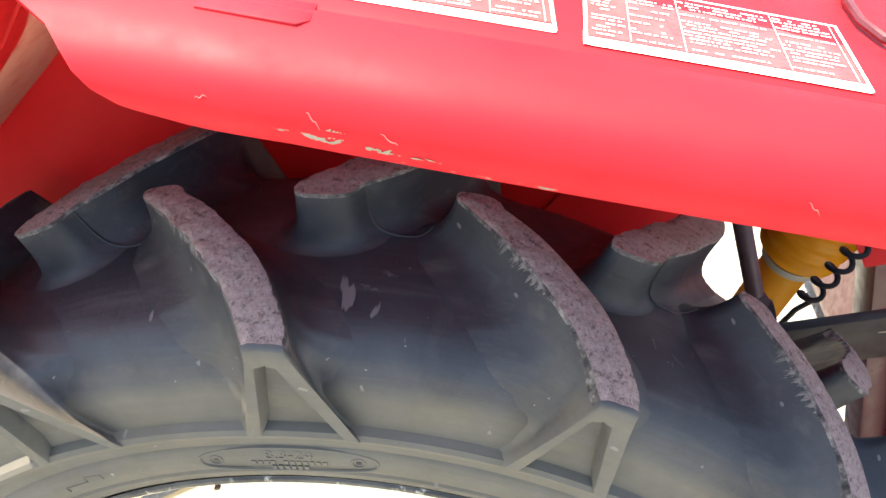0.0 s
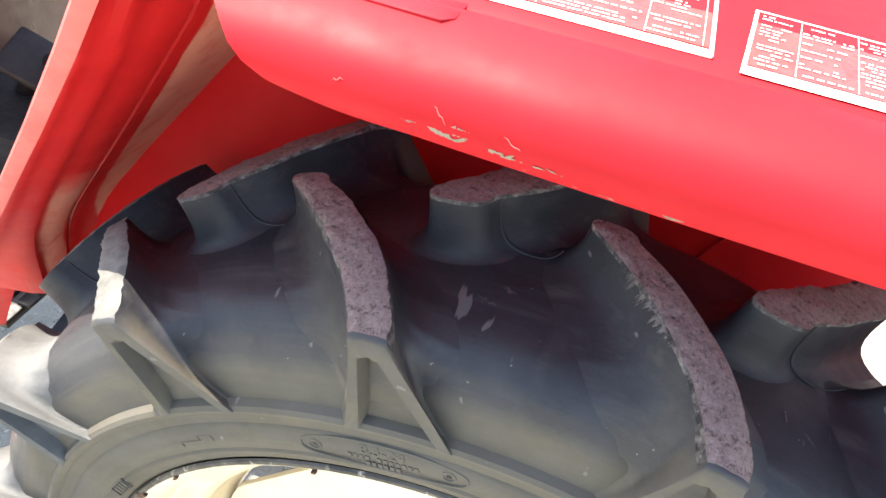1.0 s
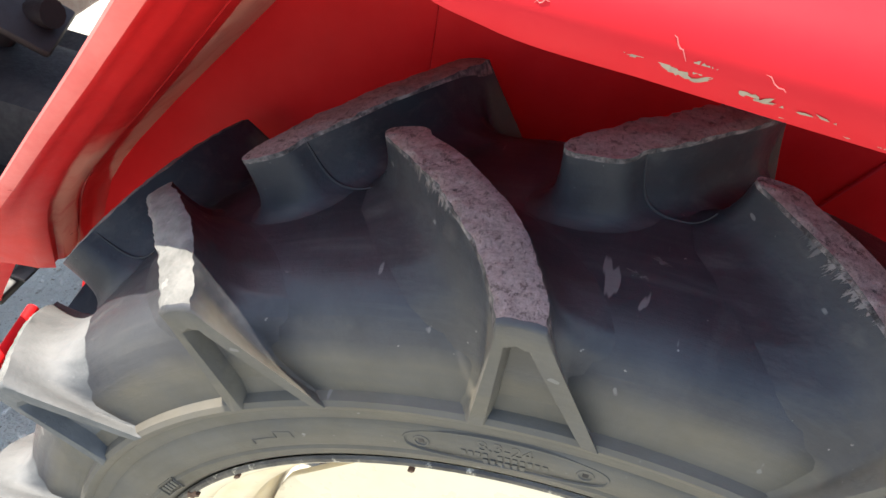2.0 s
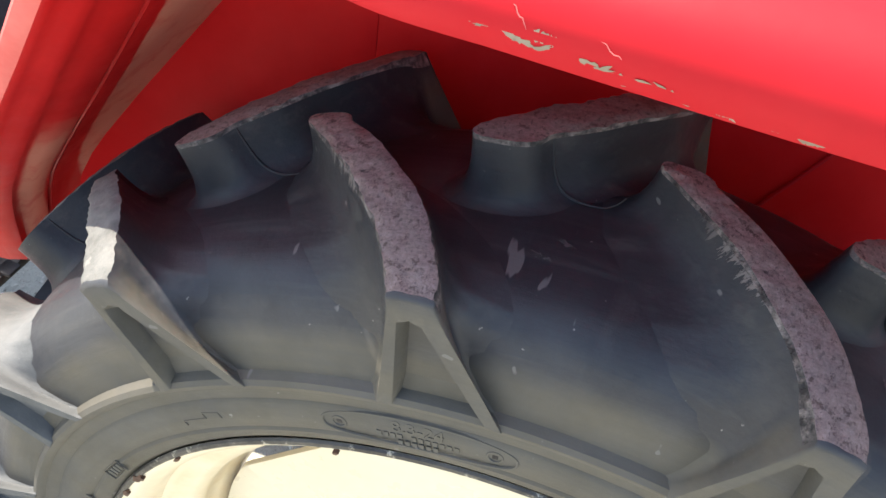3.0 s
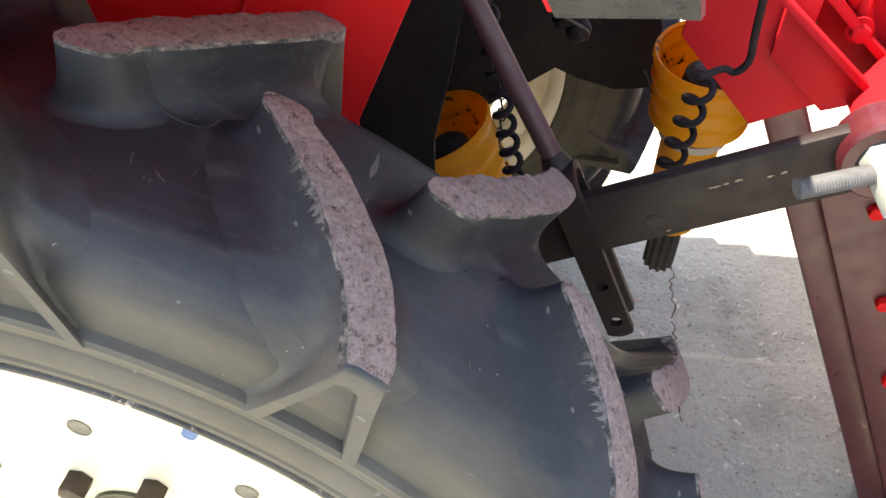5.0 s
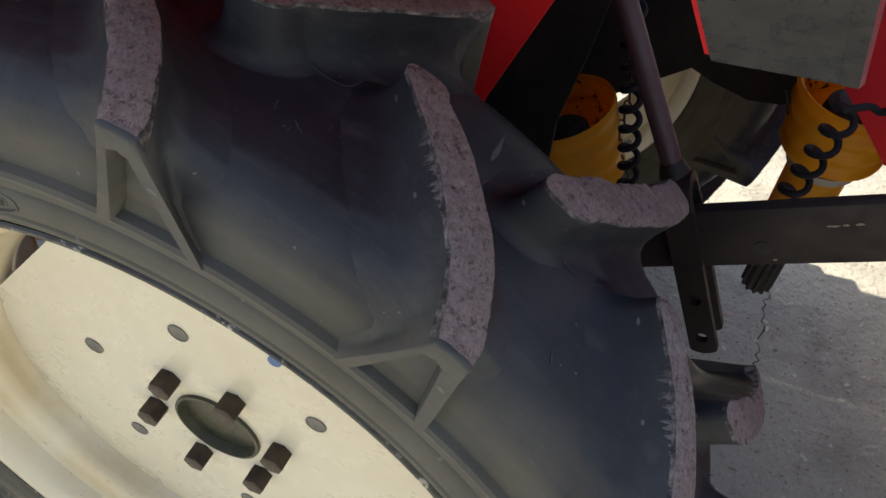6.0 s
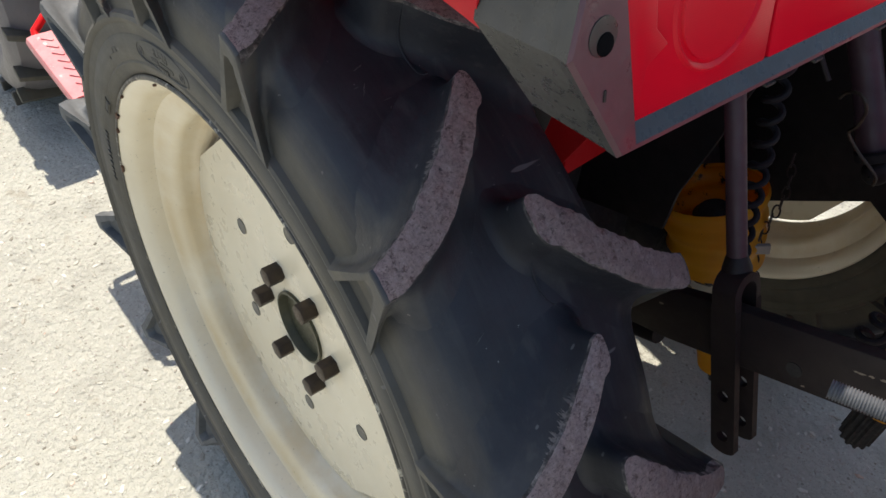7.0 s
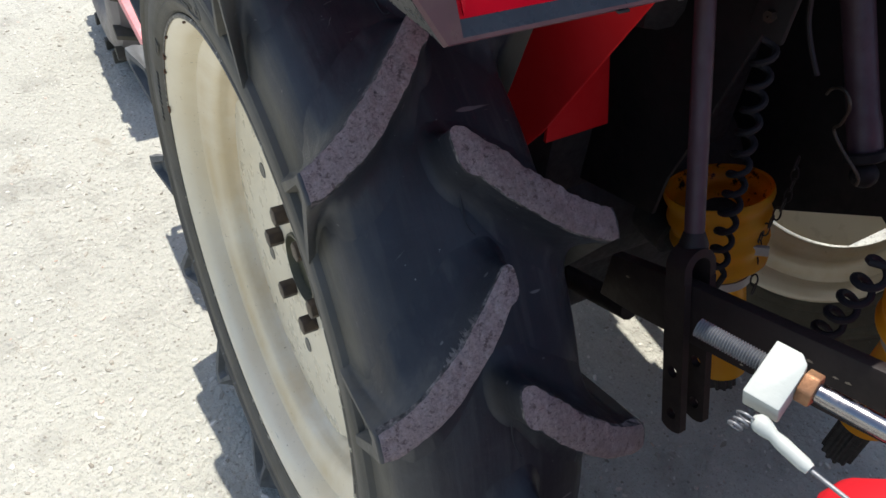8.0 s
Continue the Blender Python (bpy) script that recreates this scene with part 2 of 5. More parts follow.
def cream_mat():
    """Rim paint: cream with yellow-brown dust dried on in the well, rust freckles and scrapes."""
    m, nt, b = base_mat("cream_rim_paint", 0.38, coat=0.5)
    col = ramp_node(nt, [(0.35, (0.70, 0.61, 0.44)), (0.68, (0.76, 0.68, 0.51))], noise_node(nt, 7, 5))
    tc = nt.nodes.new("ShaderNodeTexCoord")
    mul = nt.nodes.new("ShaderNodeVectorMath")
    mul.operation = "MULTIPLY_ADD"
    mul.inputs[1].default_value, mul.inputs[2].default_value = (1, 0, 1), (0, 0, -0.496)
    nt.links.new(tc.outputs["Object"], mul.inputs[0])
    ln = nt.nodes.new("ShaderNodeVectorMath")
    ln.operation = "LENGTH"
    nt.links.new(mul.outputs[0], ln.inputs[0])
    well = ramp_node(nt, [(0.0, (0, 0, 0)), (0.252, (0.35, 0.35, 0.35)), (0.262, (1, 1, 1)), (0.280, (0.55, 0.55, 0.55)), (0.292, (1, 1, 1)), (0.300, (0.45, 0.45, 0.45)), (0.309, (0.0, 0.0, 0.0)), (1.0, (0, 0, 0))], ln.outputs["Value"])
    dust = ramp_val(nt, noise_node(nt, 9, 7, 0.65), 0.34, 0.60, 0.1, 0.95)
    both = nt.nodes.new("ShaderNodeMath")
    both.operation = "MULTIPLY"
    nt.links.new(well, both.inputs[0])
    nt.links.new(dust, both.inputs[1])
    col = mix_col(nt, both.outputs[0], col, (0.60, 0.46, 0.25))
    col = mix_col(nt, ramp_val(nt, noise_node(nt, 110, 6, 0.7), 0.66, 0.70, 0.0, 0.8), col, (0.24, 0.15, 0.07))
    ring = ramp_node(nt, [(0.0, (0, 0, 0)), (0.2985, (0, 0, 0)), (0.3015, (1, 1, 1)), (0.3035, (1, 1, 1)), (0.307, (0, 0, 0)), (1.0, (0, 0, 0))], ln.outputs["Value"])
    bits = ramp_val(nt, noise_node(nt, 190, 5, 0.7), 0.64, 0.68, 0.0, 0.8)
    part_of = nt.nodes.new("ShaderNodeMath")
    part_of.operation = "MULTIPLY"
    nt.links.new(ring, part_of.inputs[0])
    nt.links.new(bits, part_of.inputs[1])
    col = mix_col(nt, part_of.outputs[0], col, (0.13, 0.11, 0.09))
    scrape = ramp_val(nt, noise_node(nt, 30, 3, 0.5, stretch=(1, 8, 1)), 0.74, 0.77, 0.0, 0.7)
    col = mix_col(nt, scrape, col, (0.10, 0.09, 0.08))
    nt.links.new(col, b.inputs["Base Color"])
    nt.links.new(ramp_val(nt, noise_node(nt, 35, 6), 0.3, 0.7, 0.3, 0.55), b.inputs["Roughness"])
    bump_to(nt, b, noise_node(nt, 180, 4), 0.06, 0.002)
    return m


def land_mat():
    """Worn lug tops: grey scoured rubber with pits, cuts and clinging dust."""
    m, nt, b = base_mat("scoured_rubber", 0.85, spec=0.25)
    grain = noise_node(nt, 260, 10, 0.85)
    col = ramp_node(nt, [(0.30, (0.095, 0.070, 0.069)), (0.41, (0.26, 0.203, 0.198)), (0.54, (0.37, 0.290, 0.280)), (0.70, (0.52, 0.415, 0.400))], grain)
    flecks = noise_node(nt, 560, 3, 0.55, stretch=(1.0, 0.45, 1.0))
    col = mix_col(nt, ramp_val(nt, flecks, 0.33, 0.40, 0.55, 0.0), col, (0.070, 0.058, 0.060))
    pale = noise_node(nt, 70, 5, 0.6)
    col = mix_col(nt, ramp_val(nt, pale, 0.56, 0.70, 0.0, 0.5), col, (0.56, 0.485, 0.465))
    pits = ramp_val(nt, noise_node(nt, 190, 7, 0.75), 0.40, 0.455, 0.85, 0.0)
    col = mix_col(nt, math_node(nt, "MULTIPLY", pits, ramp_val(nt, noise_node(nt, 34, 4, 0.6), 0.36, 0.60, 0.25, 1.0)), col, (0.075, 0.050, 0.050))
    # the inner row is browner and darker: the fender's shade is painted in
    sep = nt.nodes.new("ShaderNodeSeparateXYZ")
    nt.links.new(nt.nodes.new("ShaderNodeTexCoord").outputs["Object"], sep.inputs[0])
    inner_shade = math_node(nt, "MULTIPLY", ramp_val(nt, sep.outputs[1], 0.085, 0.115), ramp_val(nt, noise_node(nt, 40, 6, 0.65), 0.3, 0.62, 0.1, 0.6))
    col = mix_col(nt, inner_shade, col, (0.17, 0.120, 0.108))
    cuts = ramp_val(nt, noise_node(nt, 55, 4, 0.6), 0.295, 0.34, 1.0, 0.0)
    col = mix_col(nt, cuts, col, (0.030, 0.028, 0.032))
    vor = nt.nodes.new("ShaderNodeTexVoronoi")
    vor.feature = "DISTANCE_TO_EDGE"
    vor.inputs["Scale"].default_value = 38
    tc = nt.nodes.new("ShaderNodeTexCoord")
    warp = nt.nodes.new("ShaderNodeMix")
    warp.data_type = "VECTOR"
    warp.inputs[0].default_value = 0.03
    nz = nt.nodes.new("ShaderNodeTexNoise")
    nz.inputs["Scale"].default_value = 40
    nt.links.new(tc.outputs["Object"], nz.inputs["Vector"])
    nt.links.new(tc.outputs["Object"], warp.inputs[4])
    nt.links.new(nz.outputs["Color"], warp.inputs[5])
    nt.links.new(warp.outputs[1], vor.inputs["Vector"])
    line = ramp_val(nt, vor.outputs["Distance"], 0.006, 0.02, 0.9, 0.0)
    some = ramp_val(nt, noise_node(nt, 24, 3), 0.66, 0.72)
    crack = nt.nodes.new("ShaderNodeMath")
    crack.operation = "MULTIPLY"
    nt.links.new(line, crack.inputs[0])
    nt.links.new(some, crack.inputs[1])
    col = mix_col(nt, crack.outputs[0], col, (0.02, 0.019, 0.02))
    nt.links.new(col, b.inputs["Base Color"])
    bump_to(nt, b, grain, 0.9, 0.004)
    bump_to(nt, b, noise_node(nt, 55, 4, 0.6), 0.6, 0.006)
    return m


def sunlit_land_mat():
    """Sunlit lug tops: smooth grey rubber, faint scars, sunlight toned into the colour."""
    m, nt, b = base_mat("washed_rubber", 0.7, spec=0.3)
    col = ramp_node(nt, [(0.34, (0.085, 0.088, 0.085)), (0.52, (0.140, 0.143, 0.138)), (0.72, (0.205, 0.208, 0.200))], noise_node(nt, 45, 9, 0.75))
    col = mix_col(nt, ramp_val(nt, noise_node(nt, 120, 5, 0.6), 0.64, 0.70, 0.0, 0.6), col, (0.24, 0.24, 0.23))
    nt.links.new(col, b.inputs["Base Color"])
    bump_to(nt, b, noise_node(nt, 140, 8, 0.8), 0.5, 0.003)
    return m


def torn_mat():
    """The shoulder of a worn lug: dark rubber torn into pale ragged flakes."""
    m, nt, b = base_mat("torn_rubber", 0.7, spec=0.3)
    fl = noise_node(nt, 120, 6, 0.7)
    col = ramp_node(nt, [(0.38, (0.030, 0.029, 0.031)), (0.48, (0.085, 0.078, 0.078)), (0.58, (0.20, 0.178, 0.172)), (0.72, (0.36, 0.33, 0.32))], fl)
    nt.links.new(col, b.inputs["Base Color"])
    bump_to(nt, b, fl, 1.0, 0.005)
    return m


def concrete_mat():
    m, nt, b = base_mat("old_concrete", 0.88, spec=0.3)
    broad = noise_node(nt, 1.1, 7, 0.6)
    col = ramp_node(nt, [(0.3, (0.37, 0.368, 0.318)), (0.7, (0.50, 0.495, 0.430))], broad)
    grain = noise_node(nt, 160, 8, 0.7)
    col = mix_col(nt, ramp_val(nt, grain, 0.35, 0.7, 0.0, 0.5), col, (0.58, 0.57, 0.505))
    vor = nt.nodes.new("ShaderNodeTexVoronoi")
    tc = nt.nodes.new("ShaderNodeTexCoord")
    nt.links.new(tc.outputs["Object"], vor.inputs["Vector"])
    vor.inputs["Scale"].default_value = 75
    stones = ramp_val(nt, vor.outputs["Distance"], 0.16, 0.24, 0.8, 0.0)
    tone = ramp_node(nt, [(0.2, (0.22, 0.20, 0.17)), (0.5, (0.42, 0.39, 0.35)), (0.8, (0.58, 0.56, 0.52))], vor.outputs["Color"])
    col = mix_col(nt, stones, col, tone)
    vor2 = nt.nodes.new("ShaderNodeTexVoronoi")
    nt.links.new(tc.outputs["Object"], vor2.inputs["Vector"])
    vor2.inputs["Scale"].default_value = 240
    col = mix_col(nt, ramp_val(nt, vor2.outputs["Distance"], 0.2, 0.4, 0.45, 0.0), col, ramp_node(nt, [(0.2, (0.20, 0.18, 0.145)), (0.6, (0.45, 0.42, 0.36)), (0.85, (0.62, 0.60, 0.54))], vor2.outputs["Color"]))
    blots = ramp_val(nt, noise_node(nt, 11, 4, 0.55), 0.62, 0.74, 0.0, 0.5)
    col = mix_col(nt, blots, col, (0.26, 0.21, 0.15))
    stain = ramp_val(nt, noise_node(nt, 5, 6, 0.6), 0.52, 0.72, 0.0, 0.6)
    col = mix_col(nt, stain, col, (0.20, 0.19, 0.165))
    nt.links.new(col, b.inputs["Base Color"])
    bump_to(nt, b, grain, 0.8, 0.005)
    bump_to(nt, b, noise_node(nt, 40, 6, 0.6), 0.7, 0.010)
    bump_to(nt, b, math_node(nt, "MULTIPLY", vor.outputs["Distance"], -1.0), 0.5, 0.006)
    return m


def lens_mat():
    m, nt, b = base_mat("red_lamp_lens", 0.30)
    b.inputs["Base Color"].default_value = (0.68, 0.002, 0.020, 1)
    b.inputs["Transmission Weight"].default_value = 0.1
    b.inputs["Specular IOR Level"].default_value = 0.18
    b.inputs["IOR"].default_value = 1.49
    w = nt.nodes.new("ShaderNodeTexWave")
    tc = nt.nodes.new("ShaderNodeTexCoord")
    nt.links.new(tc.outputs["Object"], w.inputs["Vector"])
    w.inputs["Scale"].default_value = 260
    w.bands_direction = "Z"
    bump_to(nt, b, w.outputs["Fac"], 0.05, 0.0005)
    return m


RED_PLATE = plate_mat()
RUBBER, LAND, LAND_SUNLIT, TORN, CONCRETE, LENS, CREAM = rubber_mat(), land_mat(), sunlit_land_mat(), torn_mat(), concrete_mat(), lens_mat(), cream_mat()
# paler, dustier copy of the tyre rubber; sunlight on the flanks is painted in
RUBBER_SUNLIT = worn_mat("dusty_rubber", (0.075, 0.080, 0.084), (0.135, 0.140, 0.142), 18, 0.74, spots=(0.26, 0.26, 0.25), spot_at=0.665, spot_scale=150, bump=0.3, rvar=0.08, spec=0.25)
RIM_EDGE = worn_mat("chipped_black_edge", (0.03, 0.028, 0.026), (0.08, 0.075, 0.065), 40, 0.5, 0.2, 0, (0.45, 0.42, 0.34), 0.58, 60, 0.4)
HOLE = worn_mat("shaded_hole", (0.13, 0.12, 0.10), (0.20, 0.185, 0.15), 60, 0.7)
PIT = worn_mat("black_recess", (0.003, 0.003, 0.0035), (0.008, 0.008, 0.009), 60, 0.9, spec=0.02)
SCUFF = worn_mat("pale_scuff", (0.045, 0.045, 0.047), (0.10, 0.098, 0.096), 120, 0.8, spots=(0.03, 0.03, 0.03), spot_at=0.5, spot_scale=200)
BLUE = worn_mat("faded_blue_paint", (0.05, 0.12, 0.28), (0.08, 0.16, 0.34), 40, 0.5)

# ---- mesh helpers ----


def thing(name, at, label, category, group="", kind=""):
    ob = new(name)
    ob.location = at
    ob.empty_display_size = 0.05
    return tagged(ob, label, category, group, kind)


def origin_of(ob):
    return origin_of(ob.parent) + ob.location if ob.parent else ob.location.copy()


def finish(bm, name, mats, smooth=True):
    me = bpy.data.meshes.new(name)
    bmesh.ops.recalc_face_normals(bm, faces=bm.faces)
    bm.to_mesh(me)
    bm.free()
    for m in mats if isinstance(mats, (list, tuple)) else [mats]:
        me.materials.append(m)
    if smooth:
        me.polygons.foreach_set("use_smooth", [True] * len(me.polygons))
        me.set_sharp_from_angle(angle=radians(38))
    return me


def part(name, bm, mats, parent=None, label="", smooth=True):
    """One mesh object from a bmesh in world metres, under a thing or a part."""
    if parent is not None:
        bmesh.ops.translate(bm, verts=bm.verts, vec=-origin_of(parent))
    ob = new(name, finish(bm, name, mats, smooth))
    ob.parent = parent
    if label:
        tagged(ob, label)
    return ob


def solo(name, bm, mats, label, category, group="", kind="", at=(0, 0, 0), smooth=True):
    """A top-level thing of one mesh."""
    bmesh.ops.translate(bm, verts=bm.verts, vec=-Vector(at))
    ob = new(name, finish(bm, name, mats, smooth))
    ob.location = at
    return tagged(ob, label, category, group, kind)


def grid_faces(bm, rows, close_u=False, close_v=False, mat=None):
    vs = [[bm.verts.new(p) for p in r] for r in rows]
    nu, nv = len(vs), len(vs[0])
    for i in range(nu if close_u else nu - 1):
        for j in range(nv if close_v else nv - 1):
            f = bm.faces.new((vs[i][j], vs[(i + 1) % nu][j], vs[(i + 1) % nu][(j + 1) % nv], vs[i][(j + 1) % nv]))
            if mat:
                f.material_index = mat(i, j)
    return vs


def revolve(profile, centre, axis=(0, 1, 0), steps=96, closed=True, bm=None):
    """profile: (along axis, radius)."""
    bm = bm or bmesh.new()
    q = Vector((0, 0, 1)).rotation_difference(Vector(axis).normalized()).to_matrix()
    rows = []
    for k in range(steps):
        a = 2 * math.pi * k / steps
        rows.append([Vector(centre) + q @ Vector((r * math.cos(a), r * math.sin(a), h)) for h, r in profile])
    grid_faces(bm, rows, close_u=True, close_v=closed)
    return bm


def sweep(points, radius, sides=10, bm=None, caps=True):
    """A tube along points; radius a number or one for each point."""
    bm = bm or bmesh.new()
    pts = [Vector(p) for p in points]
    rad = radius if isinstance(radius, (list, tuple)) else [radius] * len(pts)
    t0 = (pts[1] - pts[0]).normalized()
    n = t0.orthogonal().normalized()
    rows = []
    for i, p in enumerate(pts):
        t = (pts[min(i + 1, len(pts) - 1)] - pts[max(i - 1, 0)]).normalized()
        n = (n - t * n.dot(t)).normalized()
        b = t.cross(n)
        rows.append([p + rad[i] * (math.cos(2 * math.pi * k / sides) * n + math.sin(2 * math.pi * k / sides) * b) for k in range(sides)])
    vs = grid_faces(bm, rows, close_v=True)
    if caps:
        bm.faces.new(vs[0])
        bm.faces.new(vs[-1])
    return bm


def slab(poly, axis, lo, hi, bevel=0.002, bm=None):
    """A plate: a polygon in the two other axes, from lo to hi along axis, edges rounded."""
    bm = bm or bmesh.new()
    i = "xyz".index(axis)

    def at(p, h):
        q = list(p)
        q.insert(i, h)
        return q
    a = [bm.verts.new(at(p, lo)) for p in poly]
    b = [bm.verts.new(at(p, hi)) for p in poly]
    made = [bm.faces.new(a), bm.faces.new(b)]
    n = len(poly)
    made += [bm.faces.new((a[k], a[(k + 1) % n], b[(k + 1) % n], b[k])) for k in range(n)]
    if bevel:
        bmesh.ops.recalc_face_normals(bm, faces=made)
        edges = {e for f in made for e in f.edges}
        bmesh.ops.bevel(bm, geom=list(edges), offset=bevel, segments=2, affect="EDGES", profile=0.5)
    return bm


def box(lo, hi, bevel=0.003, bm=None):
    return slab([(lo[0], lo[1]), (hi[0], lo[1]), (hi[0], hi[1]), (lo[0], hi[1])], "z", lo[2], hi[2], bevel, bm)


def turned(bm, m, verts=None):
    bmesh.ops.transform(bm, matrix=m, verts=verts or bm.verts)
    return bm


def along(p, q):
    """The matrix that lays the x axis from p towards q, z kept up."""
    x = (Vector(q) - Vector(p)).normalized()
    z = Vector((0, 0, 1)) - x * x.z
    z = z.normalized() if z.length > 1e-4 else Vector((0, 1, 0))
    y = z.cross(x)
    return Matrix.Translation(p) @ Matrix((x, y, z)).transposed().to_4x4()


def hexagon(r, a0=0.0):
    return [(r * math.cos(a0 + k * math.pi / 3), r * math.sin(a0 + k * math.pi / 3)) for k in range(6)]


def lerp_table(table, v):
    for (a, fa), (b, fb) in zip(table, table[1:]):
        if v <= b:
            return fa + (fb - fa) * max(0.0, (v - a) / (b - a))
    return table[-1][1]


def helix(p, q, radius, turns, wire, sides=8, steps=16, spin=0.0):
    p, q = Vector(p), Vector(q)
    t = (q - p).normalized()
    n = t.orthogonal().normalized()
    b = t.cross(n)
    m = int(turns * steps)
    return [p + (q - p) * (k / m) + radius * (math.cos(spin + 2 * math.pi * k / steps) * n + math.sin(spin + 2 * math.pi * k / steps) * b) for k in range(m + 1)]


def eased(points, n=6):
    """A smooth line through the points."""
    ps = [Vector(v) for v in points]
    ps = [2 * ps[0] - ps[1], *ps, 2 * ps[-1] - ps[-2]]
    out = []
    for a, b, c, d in zip(ps, ps[1:], ps[2:], ps[3:]):
        for k in range(n):
            t = k / n
            out.append(0.5 * (2 * b + (c - a) * t + (2 * a - 5 * b + 4 * c - d) * t * t + (3 * b - a - 3 * c + d) * t ** 3))
    return out


# ---- ground ----
def build_ground():
    bm = bmesh.new()
    cuts = [-400, -60, -12] + [-4 + 0.1 * k for k in range(81)] + [12, 60, 400]
    rows = [[(x, y, 0.006 * (noise.noise((x * 0.7, y * 0.7, 0)) if max(abs(x), abs(y)) < 5 else 0.0)) for y in cuts] for x in cuts]
    grid_faces(bm, rows)
    g = solo("ground", bm, CONCRETE, "old pale sunlit concrete yard with embedded gravel and stains", "ground", kind="structure")
    return g


yard = build_ground()


def build_crack():
    """A hair crack in the concrete, a shallow dark groove with a broken line."""
    rnd = random.Random(31)
    bm, rows = bmesh.new(), []
    for k in range(61):
        y = 0.60 + 0.011 * k
        x = 0.572 + 0.011 * math.sin(5 * y) + 0.006 * rnd.uniform(-1, 1)
        w = 0.0007 + 0.0011 * rnd.random()
        z = 0.006 * noise.noise((x * 0.7, y * 0.7, 0)) + 0.0009
        rows.append([(x - w, y, z), (x, y, z - 0.0004), (x + w, y, z)])
    grid_faces(bm, rows)
    part("crack", bm, RUST, yard)


build_crack()

def build_gravel():
    verts, faces = [], []
    rnd = random.Random(4)
    for k in range(9000):
        x, y = rnd.uniform(-2.0, 0.9), rnd.uniform(-0.75, 1.0)
        r = rnd.choice((0.0012, 0.0012, 0.0016, 0.0016, 0.002, 0.002, 0.0024, 0.0028, 0.0036, 0.0048))
        c = Vector((x, y, 0.006 * noise.noise((x * 0.7, y * 0.7, 0)) + 0.0002))
        q = Euler((rnd.uniform(-0.2, 0.2), rnd.uniform(-0.2, 0.2), rnd.random() * 6.3)).to_matrix()
        long, high = rnd.uniform(1.0, 2.4), rnd.uniform(0.25, 0.6)
        n0 = len(verts)
        for i in range(5):
            w = rnd.uniform(0.75, 1.15)
            verts.append(c + q @ Vector((r * long * w * math.cos(1.257 * i), r * w * math.sin(1.257 * i), -r * 0.15)))
        for i in range(5):
            w = rnd.uniform(0.45, 0.8)
            verts.append(c + q @ Vector((r * long * w * math.cos(1.257 * i), r * w * math.sin(1.257 * i), r * high * rnd.uniform(0.7, 1.1))))
        faces.append([n0 + 5 + i for i in range(5)])
        faces += [[n0 + i, n0 + (i + 1) % 5, n0 + 5 + (i + 1) % 5, n0 + 5 + i] for i in range(5)]
    me = bpy.data.meshes.new("gravel")
    me.from_pydata(verts, [], faces)
    m, nt, b = base_mat("loose_chippings", 0.85, spec=0.3)
    geo = nt.nodes.new("ShaderNodeNewGeometry")
    nt.links.new(ramp_node(nt, [(0.0, (0.24, 0.22, 0.18)), (0.2, (0.43, 0.41, 0.35)), (0.7, (0.56, 0.545, 0.48)), (0.93, (0.68, 0.66, 0.60)), (1.0, (0.50, 0.36, 0.28))], geo.outputs["Random Per Island"]), b.inputs["Base Color"])
    me.materials.append(m)
    tagged(new("gravel", me), "loose pale chippings and flakes scattered on the concrete", "gravel", kind="stuff")


build_gravel()

TRACTOR = thing("tractor", (0, 0.53, 0), "red compact tractor with dusty black lugged tyres on cream rims", "tractor")

# ---- rear wheels ----
ZC, YC = 0.496, 0.086
WALL = [(0.004, 0.324), (-0.003, 0.327), (-0.008, 0.333), (-0.0105, 0.341), (-0.0095, 0.3435), (-0.0115, 0.347), (-0.0125, 0.356), (-0.013, 0.368), (-0.0115, 0.3705), (-0.0125, 0.374),
        (-0.0135, 0.381), (-0.0165, 0.3835), (-0.0175, 0.387), (-0.0160, 0.3905), (-0.0105, 0.393), (-0.0095, 0.405), (-0.008, 0.420), (-0.003, 0.436), (0.006, 0.448), (0.022, 0.456), (0.05, 0.4605), (0.086, 0.4625)]


def crown(y):
    return lerp_table([(-0.0175, 0.387), (-0.0095, 0.405), (-0.008, 0.42), (-0.003, 0.436), (0.006, 0.448), (0.022, 0.456), (0.05, 0.4605), (0.086, 0.4625), (0.122, 0.4605), (0.15, 0.456)], y)


# flank of a lug: sideways, down
FALL_NEAR = [(0.0, 0.0), (0.022, 0.10), (0.045, 0.20), (0.09, 0.37), (0.16, 0.54), (0.26, 0.69), (0.39, 0.805), (0.56, 0.895), (0.77, 0.962), (0.88, 0.988), (1.0, 1.0)]
FALL_FAR = [(0.0, 0.0), (0.018, 0.10), (0.045, 0.26), (0.085, 0.45), (0.14, 0.61), (0.22, 0.74), (0.34, 0.85), (0.52, 0.93), (0.76, 0.98), (0.88, 0.994), (1.0, 1.0)]


def lug_middle(y):
    return radians(10.8) * ((y + 0.0295) / 0.1195) ** 1.5


